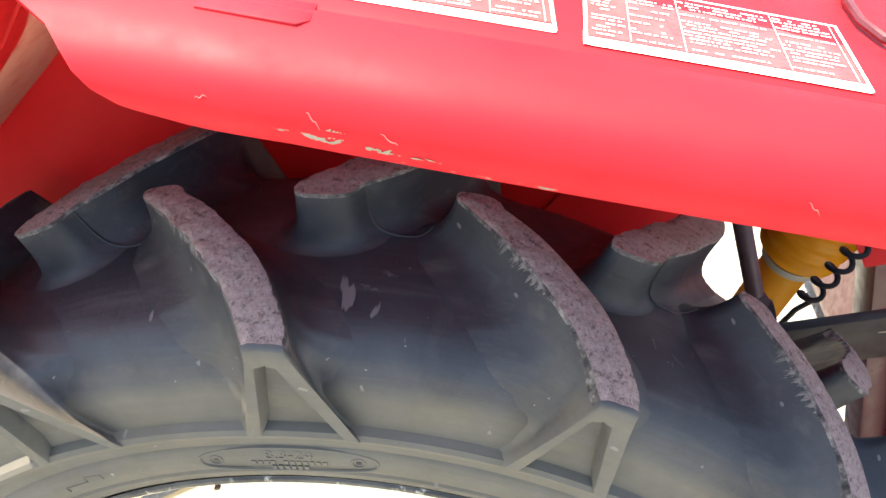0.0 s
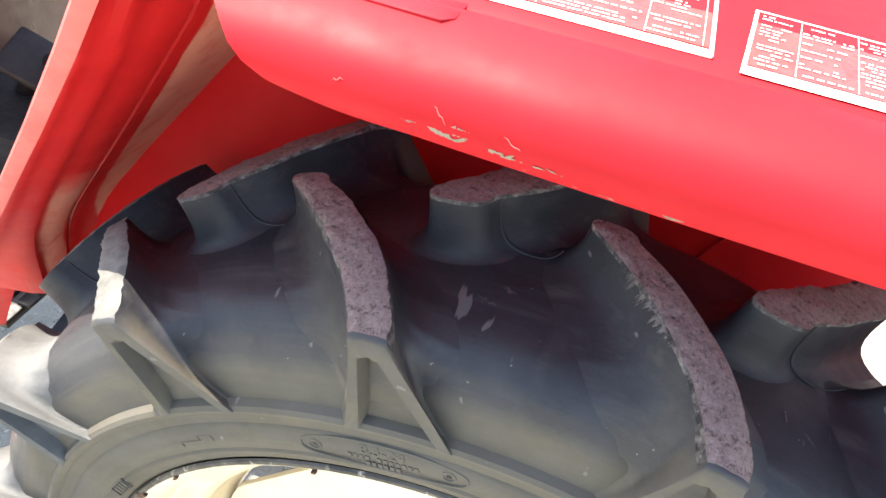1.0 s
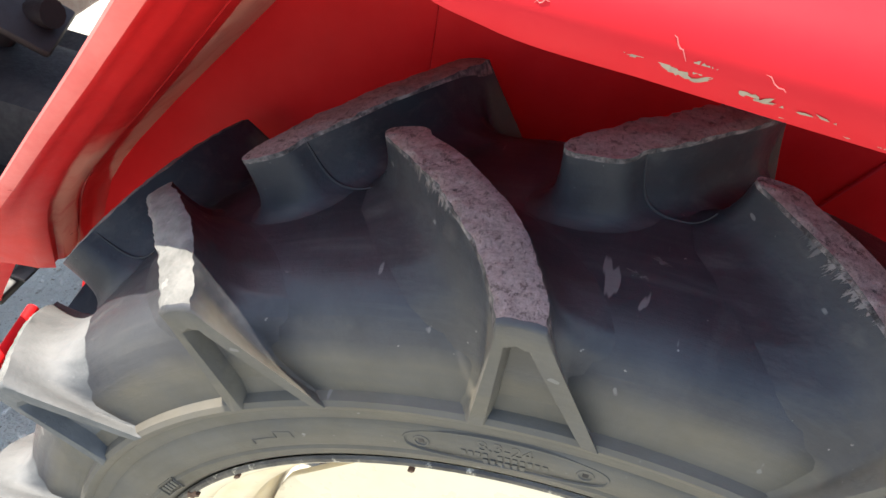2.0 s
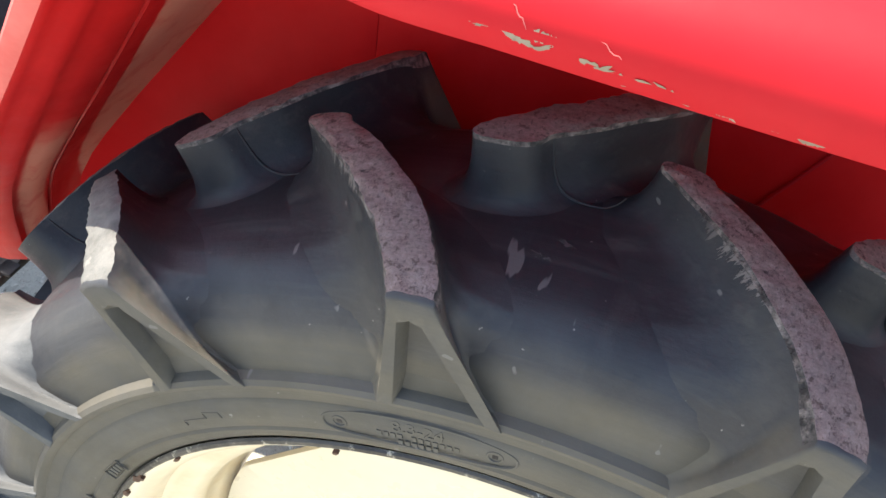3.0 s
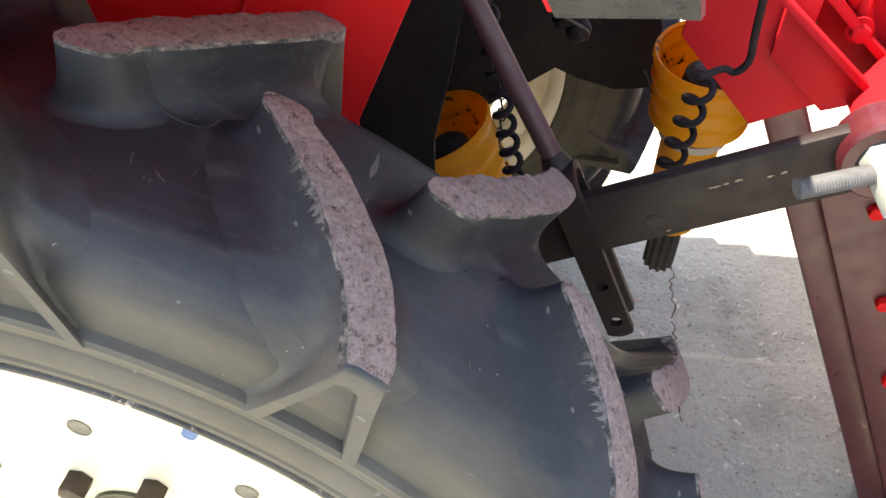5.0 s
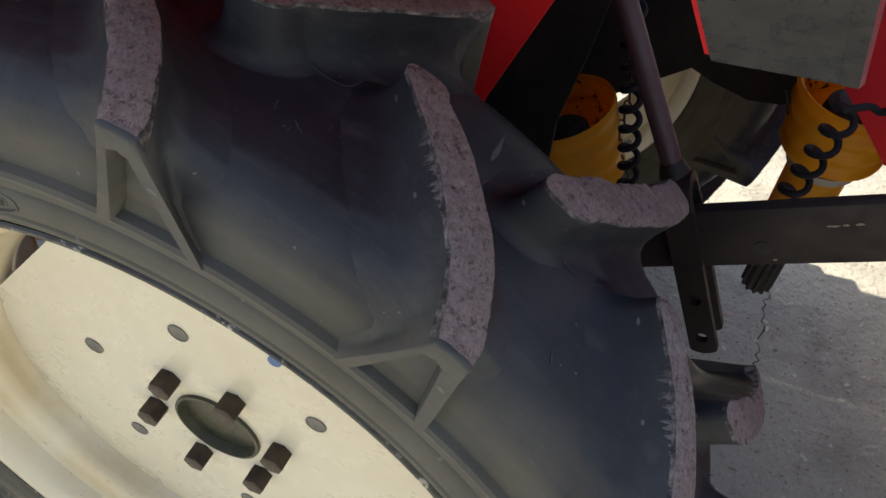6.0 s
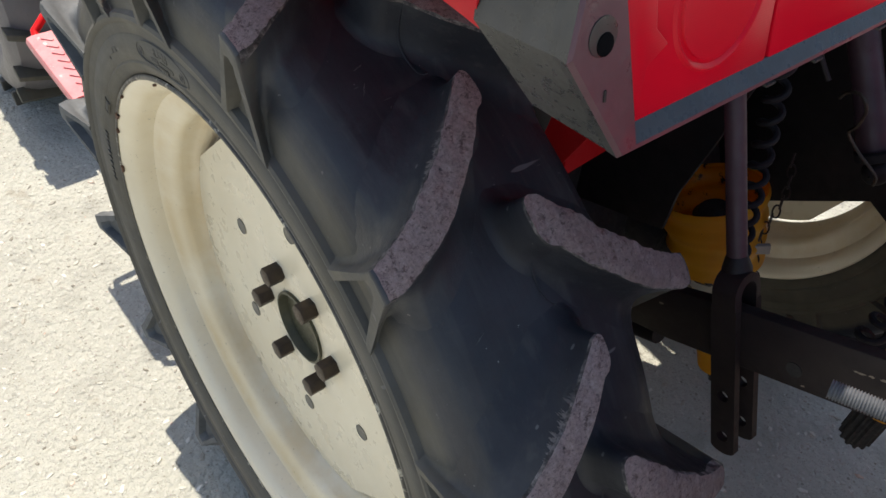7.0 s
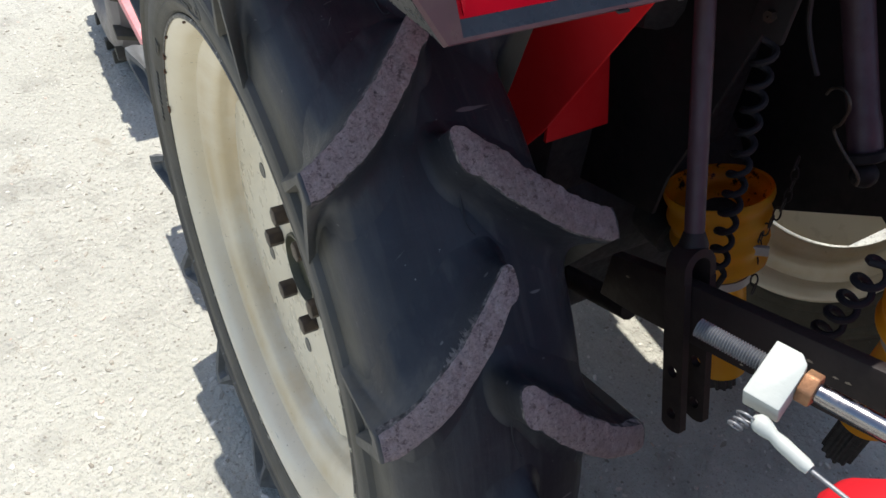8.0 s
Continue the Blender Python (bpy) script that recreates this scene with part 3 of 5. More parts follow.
def lug_widths(mirrored, s):
    """Half the land, and how far each flank runs out, at share s of the lug's length."""
    hw = lerp_table([(0, 0.0115), (0.12, 0.0130), (0.25, 0.0142), (0.5, 0.0154), (0.85, 0.0152), (1, 0.0140)], s) + 0.0005 * math.sin(17 * s)
    left = lerp_table([(0, 0.0238), (0.10, 0.034), (0.3, 0.050), (0.6, 0.056), (0.82, 0.046), (1, 0.027)], s)
    right = lerp_table([(0, 0.0393), (0.10, 0.043), (0.3, 0.050), (0.6, 0.050), (0.82, 0.040), (1, 0.024)], s)
    if mirrored:
        hw *= lerp_table([(0, 1.05), (0.5, 1.12), (1, 1.34)], s)
        slim = lerp_table([(0, 1.0), (0.3, 0.95), (0.6, 0.85), (1, 0.95)], s)
        left, right = left * slim, right * slim
    return hw, left, right


def lug_mesh(mirrored, r_tip, r_in, inner):
    """A chevron lug, its tip at angle 0 on the wheel's rim: land, flanks, a rounded nose, and a hollowed end between two legs on the wall."""
    tip = -0.029
    fall = FALL_FAR if mirrored else FALL_NEAR
    ys = [tip + 0.0016 * k for k in range(3)] + [tip + 0.0048 + (inner - tip - 0.0048) * k / 60 for k in range(61)]
    rows, nland = [], 7

    for n, y in enumerate(ys):
        s = min(1.0, (y - tip) / (inner - tip))
        c = lug_middle(y)
        rb = crown(y) - 0.0005
        rl = r_tip + (r_in - r_tip) * (1 - (1 - s) ** 2.2)
        hw, left, right = lug_widths(mirrored, s)
        if n == 0:
            rl -= 0.0012
        steep = max(0.0, 1 - s / 0.12)  # straight legs at the end
        row = []

        def put(off, r, yy):
            # the end face leans in towards its foot
            lean = (0.475 - r) / 0.088 * 0.0105 * max(0.0, 1 - s * 3.5)
            a = c + off / 0.485
            row.append(Vector((r * math.cos(a), yy + lean, r * math.sin(a))))
        for side, down in reversed(fall[1:]):
            put(hw + left * (side + (down ** 1.3 - side) * steep), rl + (rb - rl) * down, y)
        for k in range(nland):
            u = 1 - 2 * k / (nland - 1)
            jit = noise.noise((y * 210, k * 3.1, 1.7)) + 0.7 * noise.noise((y * 80, k * 3.1, 5.2))
            edge = abs(u) > 0.9
            put(hw * u + (0.0017 * jit if edge else 0), rl + 0.0009 * jit - (0.0012 if edge else 0), y)
        for side, down in fall[1:]:
            put(-hw - right * (side + (down ** 1.2 - side) * steep), rl + (rb - rl) * down, y)
        rows.append(row)
    bm = bmesh.new()
    nf = len(fall) - 1
    vs = grid_faces(bm, rows, mat=lambda i, j: (1 if nf <= j < nf + nland - 1 else 2 if j in (nf - 1, nf + nland - 1) else 0) if 2 <= i else 0)
    # rounded nose: the cross-section swung round the land's end
    last = vs[-1]
    fan = [[last[nf - k] for k in range(nf + 1)]]
    for i in range(1, 10):
        q = math.pi * i / 10
        col = []
        for k, (side, down) in enumerate(fall):
            w = hw + (left + (right - left) * i / 10) * side
            blunt = 0.62 + 0.38 * k / nf
            yy = inner + (0.72 * hw + (0.50 if mirrored else 0.62) * (w - hw)) * math.sin(q) ** blunt
            r = rl - (0.0012 if k == 0 else 0) + (crown(min(yy, 0.15)) - 0.0005 - rl) * down
            a = c + 0.81 * min(yy - inner, 0.016) + w * math.copysign(abs(math.cos(q)) ** blunt, math.cos(q)) / 0.485 + (0.0022 * noise.noise((i * 1.7, 2.2, 0)) if k == 0 else 0)
            col.append(bm.verts.new((r * math.cos(a), yy, r * math.sin(a))))
        fan.append(col)
    fan.append([last[nf + nland - 1 + k] for k in range(nf + 1)])
    for f0, f1 in zip(fan, fan[1:]):
        for k in range(nf):
            bm.faces.new((f0[k], f0[k + 1], f1[k + 1], f1[k])).material_index = 2 if k == 0 else 0
    top = bm.faces.new([last[nf + k] for k in range(nland)] + [f[0] for f in reversed(fan[1:-1])])
    top.material_index = 1
    bmesh.ops.triangulate(bm, faces=[top])
    # hollowed end: rim of the two legs, then the recess
    first = vs[0]
    m = len(first)
    wide = 0.0062
    apex = Vector((0.458 * math.cos(radians(0.25)), -0.0268, 0.458 * math.sin(radians(0.25))))
    foot_l, foot_r = first[0].co, first[-1].co
    inl = foot_l.lerp(foot_r, 0.13) + Vector((0.002, 0, 0))
    inr = foot_r.lerp(foot_l, 0.13) + Vector((0.002, 0, 0))
    ring, deep = [], []
    for j in range(m):
        if j < nf:
            p = inl.lerp(apex + Vector((0, 0, wide)), (j / nf) ** 0.8)
        elif j < nf + nland:
            p = apex + Vector((0.0025 * (1 - abs(1 - 2 * (j - nf) / (nland - 1))), 0, wide * (1 - 2 * (j - nf) / (nland - 1))))
        else:
            p = (apex - Vector((0, 0, wide))).lerp(inr, ((j - nf - nland + 1) / nf) ** 1.15)
        ring.append(bm.verts.new(p))
        q = p + Vector((0, 0.011, 0))
        deep.append(bm.verts.new(q.lerp((apex + inl + inr) / 3 + Vector((0, 0.011, 0)), 0.16)))
    for j in range(m - 1):
        bm.faces.new((first[j], first[j + 1], ring[j + 1], ring[j]))
        bm.faces.new((ring[j], ring[j + 1], deep[j + 1], deep[j]))
    bm.faces.new(deep)
    firsts, rings = set(first), set(ring)
    bm.faces.new((first[0], ring[0], deep[0]))
    bm.faces.new((first[-1], ring[-1], deep[-1]))
    soft = [e for e in bm.edges if (e.verts[0] in firsts and e.verts[1] in firsts) or (e.verts[0] in rings and e.verts[1] in rings)]
    bmesh.ops.bevel(bm, geom=soft, offset=0.0018, segments=2, affect="EDGES", profile=0.5, clamp_overlap=True)
    if mirrored:
        for v in bm.verts:
            v.co.y = 2 * YC - v.co.y
    return finish(bm, "lug", [RUBBER, LAND, TORN])


def words(text, size, depth):
    """Text as a flat bmesh in the xz plane, centred, raised towards -y."""
    cu = bpy.data.curves.new("letters", "FONT")
    cu.body, cu.size, cu.extrude, cu.align_x, cu.align_y = text, size, depth, "CENTER", "CENTER"
    ob = bpy.data.objects.new("letters", cu)
    me = ob.to_mesh()
    bm = bmesh.new()
    bm.from_mesh(me)
    ob.to_mesh_clear()
    bpy.data.objects.remove(ob)
    bpy.data.curves.remove(cu)
    for v in bm.verts:
        v.co = Vector((v.co.x, -v.co.z, v.co.y))
    return bm


def round_wall(bm, angle, radius, y):
    """Bends flat work in x (along) and z (outwards) onto the tyre's wall at that angle and radius."""
    for v in bm.verts:
        a = radians(angle) - v.co.x / radius
        r = radius + v.co.z
        v.co = Vector((r * math.cos(a), y + v.co.y, ZC + r * math.sin(a)))
    return bm


def build_wheel():
    prof = WALL + [(2 * YC - y, r) for y, r in reversed(WALL[:-1])]
    bm = bmesh.new()
    rows = []
    for k in range(288):
        a = 2 * math.pi * k / 288
        rows.append([Vector((r * math.cos(a), y, r * math.sin(a))) for y, r in prof])
    grid_faces(bm, rows, close_u=True)
    tyre = new("tyre", finish(bm, "tyre", RUBBER))
    tyre.parent = TRACTOR
    tyre.location = Vector((0, 0, ZC)) - TRACTOR.location
    tagged(tyre, "black farm tyre with brown dust on its wall")
    # the mould's pitch is a little wider on one stretch
    near = [99.85 - 23.3 * k for k in range(4)] + [122.6] + [147.4 + 24.2 * k for k in range(10)]
    far = [19.9 + 22.5 * k for k in range(4)] + [109.9 + 24.55 * k for k in range(11)]
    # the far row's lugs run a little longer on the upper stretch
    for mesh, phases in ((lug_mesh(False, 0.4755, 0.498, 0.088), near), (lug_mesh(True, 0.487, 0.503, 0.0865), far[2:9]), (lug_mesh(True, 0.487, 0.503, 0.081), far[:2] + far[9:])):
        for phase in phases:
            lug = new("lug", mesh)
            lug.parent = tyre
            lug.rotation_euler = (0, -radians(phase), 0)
            # lugs that the sun reaches carry its tone in their own material
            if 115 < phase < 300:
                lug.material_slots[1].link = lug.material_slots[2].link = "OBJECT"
                lug.material_slots[1].material, lug.material_slots[2].material = LAND_SUNLIT, RUBBER
            if 140 < phase < 300 and phase in near:
                lug.material_slots[0].link = lug.material_slots[2].link = "OBJECT"
                lug.material_slots[0].material = lug.material_slots[2].material = RUBBER_SUNLIT
    # the mould's seam: down a far lug's flank, over the floor and up to the next near lug's nose
    b = bmesh.new()
    y, far_in = 0.0868, 0.503
    share = (2 * YC - y + 0.029) / (0.0865 + 0.029)
    hw, left, right = lug_widths(True, share)
    pts, foot = [], crown(y) + 0.0006
    for side, down in FALL_FAR[1:]:
        a = lug_middle(2 * YC - y) - (hw + right * side) / 0.485
        pts.append((far_in + (foot - far_in) * down, a))
    last = pts[-1][1]
    pts += [(foot, last - 0.009), (foot + 0.001, last - 0.022), (foot + 0.005, last - 0.034), (foot + 0.013, last - 0.044)]
    line = eased([(r * math.cos(a), y, r * math.sin(a)) for r, a in pts], 4)
    sweep(line, [0.0011 * (0.35 + 0.65 * math.sin(math.pi * min(1.0, 0.08 + k / len(line)))) for k in range(len(line))], 6, b)
    mesh = finish(b, "mould_line", RUBBER)
    for phase in far:
        ob = new("mould_line", mesh)
        ob.parent = tyre
        ob.rotation_euler = (0, -radians(phase), 0)
    # smears of old paint and scuffs between the lugs
    rnd = random.Random(21)
    for ang, y, ln, wd, turn in ((92.9, 0.052, 0.014, 0.0042, 1.2), (94.2, 0.040, 0.013, 0.0045, 1.4), (71.5, 0.050, 0.010, 0.0014, 0.3), (69.2, 0.044, 0.012, 0.0013, 1.0), (66.5, 0.052, 0.007, 0.0016, 0.7), (45.5, 0.03, 0.009, 0.0012, 0.5), (48.0, 0.012, 0.006, 0.0014, 0.9), (118.0, 0.02, 0.007, 0.0015, 1.3)):
        b = bmesh.new()
        pts = []
        for k in range(22):
            q = 2 * math.pi * k / 22
            w = 1 + rnd.uniform(-0.7, 0.25)
            u, v = 0.5 * ln * w * math.cos(q), 0.5 * wd * w * math.sin(q)
            u, v = u * math.cos(turn) - v * math.sin(turn), u * math.sin(turn) + v * math.cos(turn)
            yy, aa = y + u, radians(ang) + v / 0.46
            rr = crown(yy) + 0.0005
            pts.append(b.verts.new((rr * math.cos(aa), yy, ZC + rr * math.sin(aa))))
        b.faces.new(pts)
        part("scuff_mark", b, SCUFF, tyre)
    # size marking in its oval
    def strip(pts, w, h, closed=False):
        b = bmesh.new()
        n = len(pts)
        rws = []
        for i in range(n):
            p, q = Vector(pts[i - 1] if closed or i else pts[i]), Vector(pts[(i + 1) % n] if closed or i < n - 1 else pts[i])
            d = (q - p).normalized()
            nn = Vector((-d.y, d.x)) * w
            o = Vector(pts[i])
            rws.append([(o.x - nn.x, 0, o.y - nn.y), (o.x - nn.x * 0.5, -h, o.y - nn.y * 0.5), (o.x + nn.x * 0.5, -h, o.y + nn.y * 0.5), (o.x + nn.x, 0, o.y + nn.y)])
        grid_faces(b, rws, close_u=closed)
        return b
    oval = [(0.058 * (1 if math.cos(a) > 0 else -1) * abs(math.cos(a)) ** 0.75, 0.0115 * (1 if math.sin(a) > 0 else -1) * abs(math.sin(a)) ** 0.75) for a in [2 * math.pi * k / 64 for k in range(64)]]
    part("marking_border", round_wall(strip(oval, 0.0010, 0.0012, True), 101.4, 0.3575, -0.0122), RUBBER, tyre)
    part("size_marking", round_wall(words("8.3-24", 0.0125, 0.0008), 101.2, 0.3615, -0.0124), RUBBER, tyre, "raised rubber size marking on the wall")
    for row, (n, wd) in enumerate(((12, 0.0028), (6, 0.0028))):
        for k in range(n):
            if row == 0 and k == 4:
                continue
            b = box((k * 0.0042 - n * 0.0021, -0.0008, -0.0018), (k * 0.0042 - n * 0.0021 + wd, 0.0004, 0.0018), 0)
            part("raised_character", round_wall(b, 101.2, 0.3535 - 0.0052 * row, -0.0122), RUBBER, tyre)
    for a in (109.0, 94.1):
        ring = [(0.0042 * math.cos(q), 0.0042 * math.sin(q)) for q in [2 * math.pi * k / 24 for k in range(24)]]
        part("mould_ring", round_wall(strip(ring, 0.0009, 0.001, True), a, 0.3575, -0.0122), RUBBER, tyre)
        part("mould_plug", round_wall(box((-0.0018, -0.0006, -0.0018), (0.0018, 0.001, 0.0018), 0.0004), a, 0.3575, -0.0122), DARK_CAST, tyre)
    for n, (ang, wide) in enumerate(((160.5, 0.0034), (162.0, 0.0034), (163.5, 0.0024), (165.2, 0.0040), (167.0, 0.0034), (168.6, 0.0034), (170.4, 0.0044), (172.2, 0.0030), (173.6, 0.0034), (175.2, 0.0034))):
        part("raised_character", round_wall(box((-wide / 2, -0.0012, -0.0042), (wide / 2, 0.0004, 0.0042), 0.0003), ang, 0.3440, -0.0110), RUBBER, tyre)
    part("marking_border", round_wall(strip([(-0.0125, -0.0055), (0.0125, -0.0055), (0.0125, 0.0055), (-0.0125, 0.0055)], 0.0010, 0.0013, True), 149.2, 0.3395, -0.0100), RUBBER, tyre)
    for k in range(4):
        part("raised_character", round_wall(box((-0.0095 + 0.0052 * k, -0.0012, -0.0034), (-0.0060 + 0.0052 * k, 0.0004, 0.0034), 0.0003), 149.2, 0.3395, -0.0100), RUBBER, tyre)
    part("rolling_arrow", round_wall(strip([(-0.017, -0.004), (-0.017, 0.0), (0.004, 0.0), (0.004, 0.005), (0.017, 0.004), (0.017, -0.001)], 0.0007, 0.0008), 126, 0.3555, -0.0122), RUBBER, tyre)
    # steel rim
    side = [(-0.004, 0.3262), (-0.0055, 0.3235), (-0.0045, 0.3195), (0.0, 0.3145), (0.006, 0.3085), (0.013, 0.3045), (0.022, 0.3025), (0.029, 0.300), (0.034, 0.292), (0.039, 0.280), (0.044, 0.272), (0.052, 0.269), (0.060, 0.268), (0.068, 0.264), (0.076, 0.256), (0.084, 0.2535)]
    barrel = side + [(2 * YC - y, r) for y, r in reversed(side)]
    skin = [(y, r + 0.0035) for y, r in reversed(barrel[2:-2])]
    rim = part("rim", revolve(barrel + skin, (0, 0, ZC), steps=160), CREAM, TRACTOR, "cream painted rim with rust stains in its well")
    part("rim_edge", revolve([(-0.0064, 0.3222), (-0.0074, 0.3240), (-0.0070, 0.3262), (-0.0052, 0.3276), (-0.0045, 0.3255), (-0.0058, 0.3225)], (0, 0, ZC), steps=128), RIM_EDGE, rim, "chipped black edge of the rim")
    rnd = random.Random(12)
    for ang, size in ((138, 0.0032), (149, 0.0075), (155, 0.0050), (169, 0.0060), (112, 0.0026)):
        b = bmesh.new()
        rr, aa = 0.3215 + rnd.uniform(-0.003, 0.002), radians(ang)
        ring = []
        for k in range(16):
            q, w = 2 * math.pi * k / 16, size * rnd.uniform(0.6, 1.2)
            r2, a2 = rr + 0.5 * w * math.sin(q), aa + w * math.cos(q) / rr
            ring.append(b.verts.new((r2 * math.cos(a2), -0.0078, ZC + r2 * math.sin(a2))))
        low = [b.verts.new(v.co + Vector((0, 0.003, 0))) for v in ring]
        b.faces.new(ring)
        for k in range(16):
            b.faces.new((ring[k], ring[(k + 1) % 16], low[(k + 1) % 16], low[k]))
        part("rust_bite", b, RUST, rim)
    slot = [(0.0064 * math.cos(q), 0.0064 * math.sin(q) + (0.009 if math.sin(q) > 0 else -0.003)) for q in [2 * math.pi * k / 20 for k in range(20)]]
    part("valve_slot", slab([(x * math.cos(-0.5) - z * math.sin(-0.5) + 0.0915, x * math.sin(-0.5) + z * math.cos(-0.5) + 0.6545) for x, z in slot], "y", 0.0648, 0.0665, 0.0004), BLUE, rim, "small faded blue slot in the disc")
    # the disc is cut straight on two opposite sides, which leaves slots to see through
    disc = [(0.066, 0.046), (0.066, 0.15), (0.0665, 0.225), (0.0670, 0.2525), (0.0680, 0.2540), (0.0720, 0.2540), (0.0730, 0.2525), (0.0725, 0.225), (0.072, 0.15), (0.072, 0.046)]
    bm = revolve(disc, (0, 0, ZC), steps=240)
    for v in bm.verts:
        r, a = math.hypot(v.co.x, v.co.z - ZC), math.atan2(v.co.z - ZC, v.co.x)
        cut = 0.2370 / max(0.2, abs(math.cos(a - radians(135.0))))
        if r > 0.2 and r > cut - 0.05 * (0.254 - r):
            k = (cut - 0.05 * (0.254 - r)) / r
            v.co.x, v.co.z = v.co.x * k, ZC + (v.co.z - ZC) * k
    part("disc", bm, CREAM_DISC, rim, "cream pressed steel wheel disc with two straight-cut edges")
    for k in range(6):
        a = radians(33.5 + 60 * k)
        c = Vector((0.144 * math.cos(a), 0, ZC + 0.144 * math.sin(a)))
        # no opening is cut: a grey disc carries the tone of the shaded hole
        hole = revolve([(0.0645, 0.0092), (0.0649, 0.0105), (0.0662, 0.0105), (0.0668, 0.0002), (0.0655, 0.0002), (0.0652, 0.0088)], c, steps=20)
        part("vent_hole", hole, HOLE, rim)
    part("hub", revolve([(0.0645, 0.048), (0.0640, 0.0455), (0.067, 0.044), (0.074, 0.043), (0.0755, 0.001), (0.085, 0.001), (0.085, 0.048)], (0, 0, ZC), steps=48), HUB, rim, "greasy olive hub in the disc's centre bore")
    part("washer_ring", revolve([(0.0625, 0.0475), (0.0620, 0.0445), (0.066, 0.0435), (0.067, 0.0475)], (0, 0, ZC), steps=48), HUB, rim)
    for k in range(6):
        a = radians(3.4 + 60 * k)
        c = Vector((0.073 * math.cos(a), 0, ZC + 0.073 * math.sin(a)))
        bm = slab([(x + c.x, z + c.z) for x, z in hexagon(0.0128, a)], "y", 0.0465, 0.0665, 0.0012)
        part("wheel_bolt", bm, BOLT, rim, "dark oily hexagonal wheel bolt")
    return tyre, rim


def copy_part(ob, m):
    """A second part like ob, with its sub-parts, moved by m in the world."""
    made = {}
    for o in (ob, *ob.children_recursive):
        made[o] = o.copy()
        scene.collection.objects.link(made[o])
        made[o].parent = made.get(o.parent, o.parent)
    base = Matrix.Translation(TRACTOR.location)
    made[ob].matrix_basis = base.inverted() @ m @ base @ ob.matrix_basis
    return made[ob]


for near, turn in zip(build_wheel(), (156.0, 162.0)):
    # the far wheel mirrors this one
    copy_part(near, Matrix.Translation((0, 1.095, 0)) @ Matrix.Diagonal((1, -1, 1, 1)) @ Matrix.Translation((0, 0, ZC)) @ Matrix.Rotation(radians(turn), 4, "Y") @ Matrix.Translation((0, 0, -ZC)))

# ---- near fender ----
PROFILE = [(-0.0180, 1.0880), (-0.0215, 1.0925), (-0.0235, 1.100), (-0.0225, 1.108), (-0.018, 1.1155), (-0.010, 1.1215), (0.002, 1.1255), (0.016, 1.1280), (0.026, 1.1285), (0.030, 1.1270), (0.034, 1.1285),
           (0.050, 1.1300), (0.10, 1.1320), (0.16, 1.1335), (0.214, 1.1330), (0.226, 1.1290), (0.2310, 1.1180)]
FRONT = [-0.130, -0.142, -0.151, -0.158, -0.164, -0.172, -0.190, -0.205, -0.214, -0.215, -0.215, -0.214, -0.210, -0.206, -0.203, -0.201, -0.200]


def sag(x):
    """How far the skirt's edge hangs below its line."""
    return 0.0042 * math.sin(math.pi * min(1.0, max(0.0, (x + 0.07) / 0.40)))


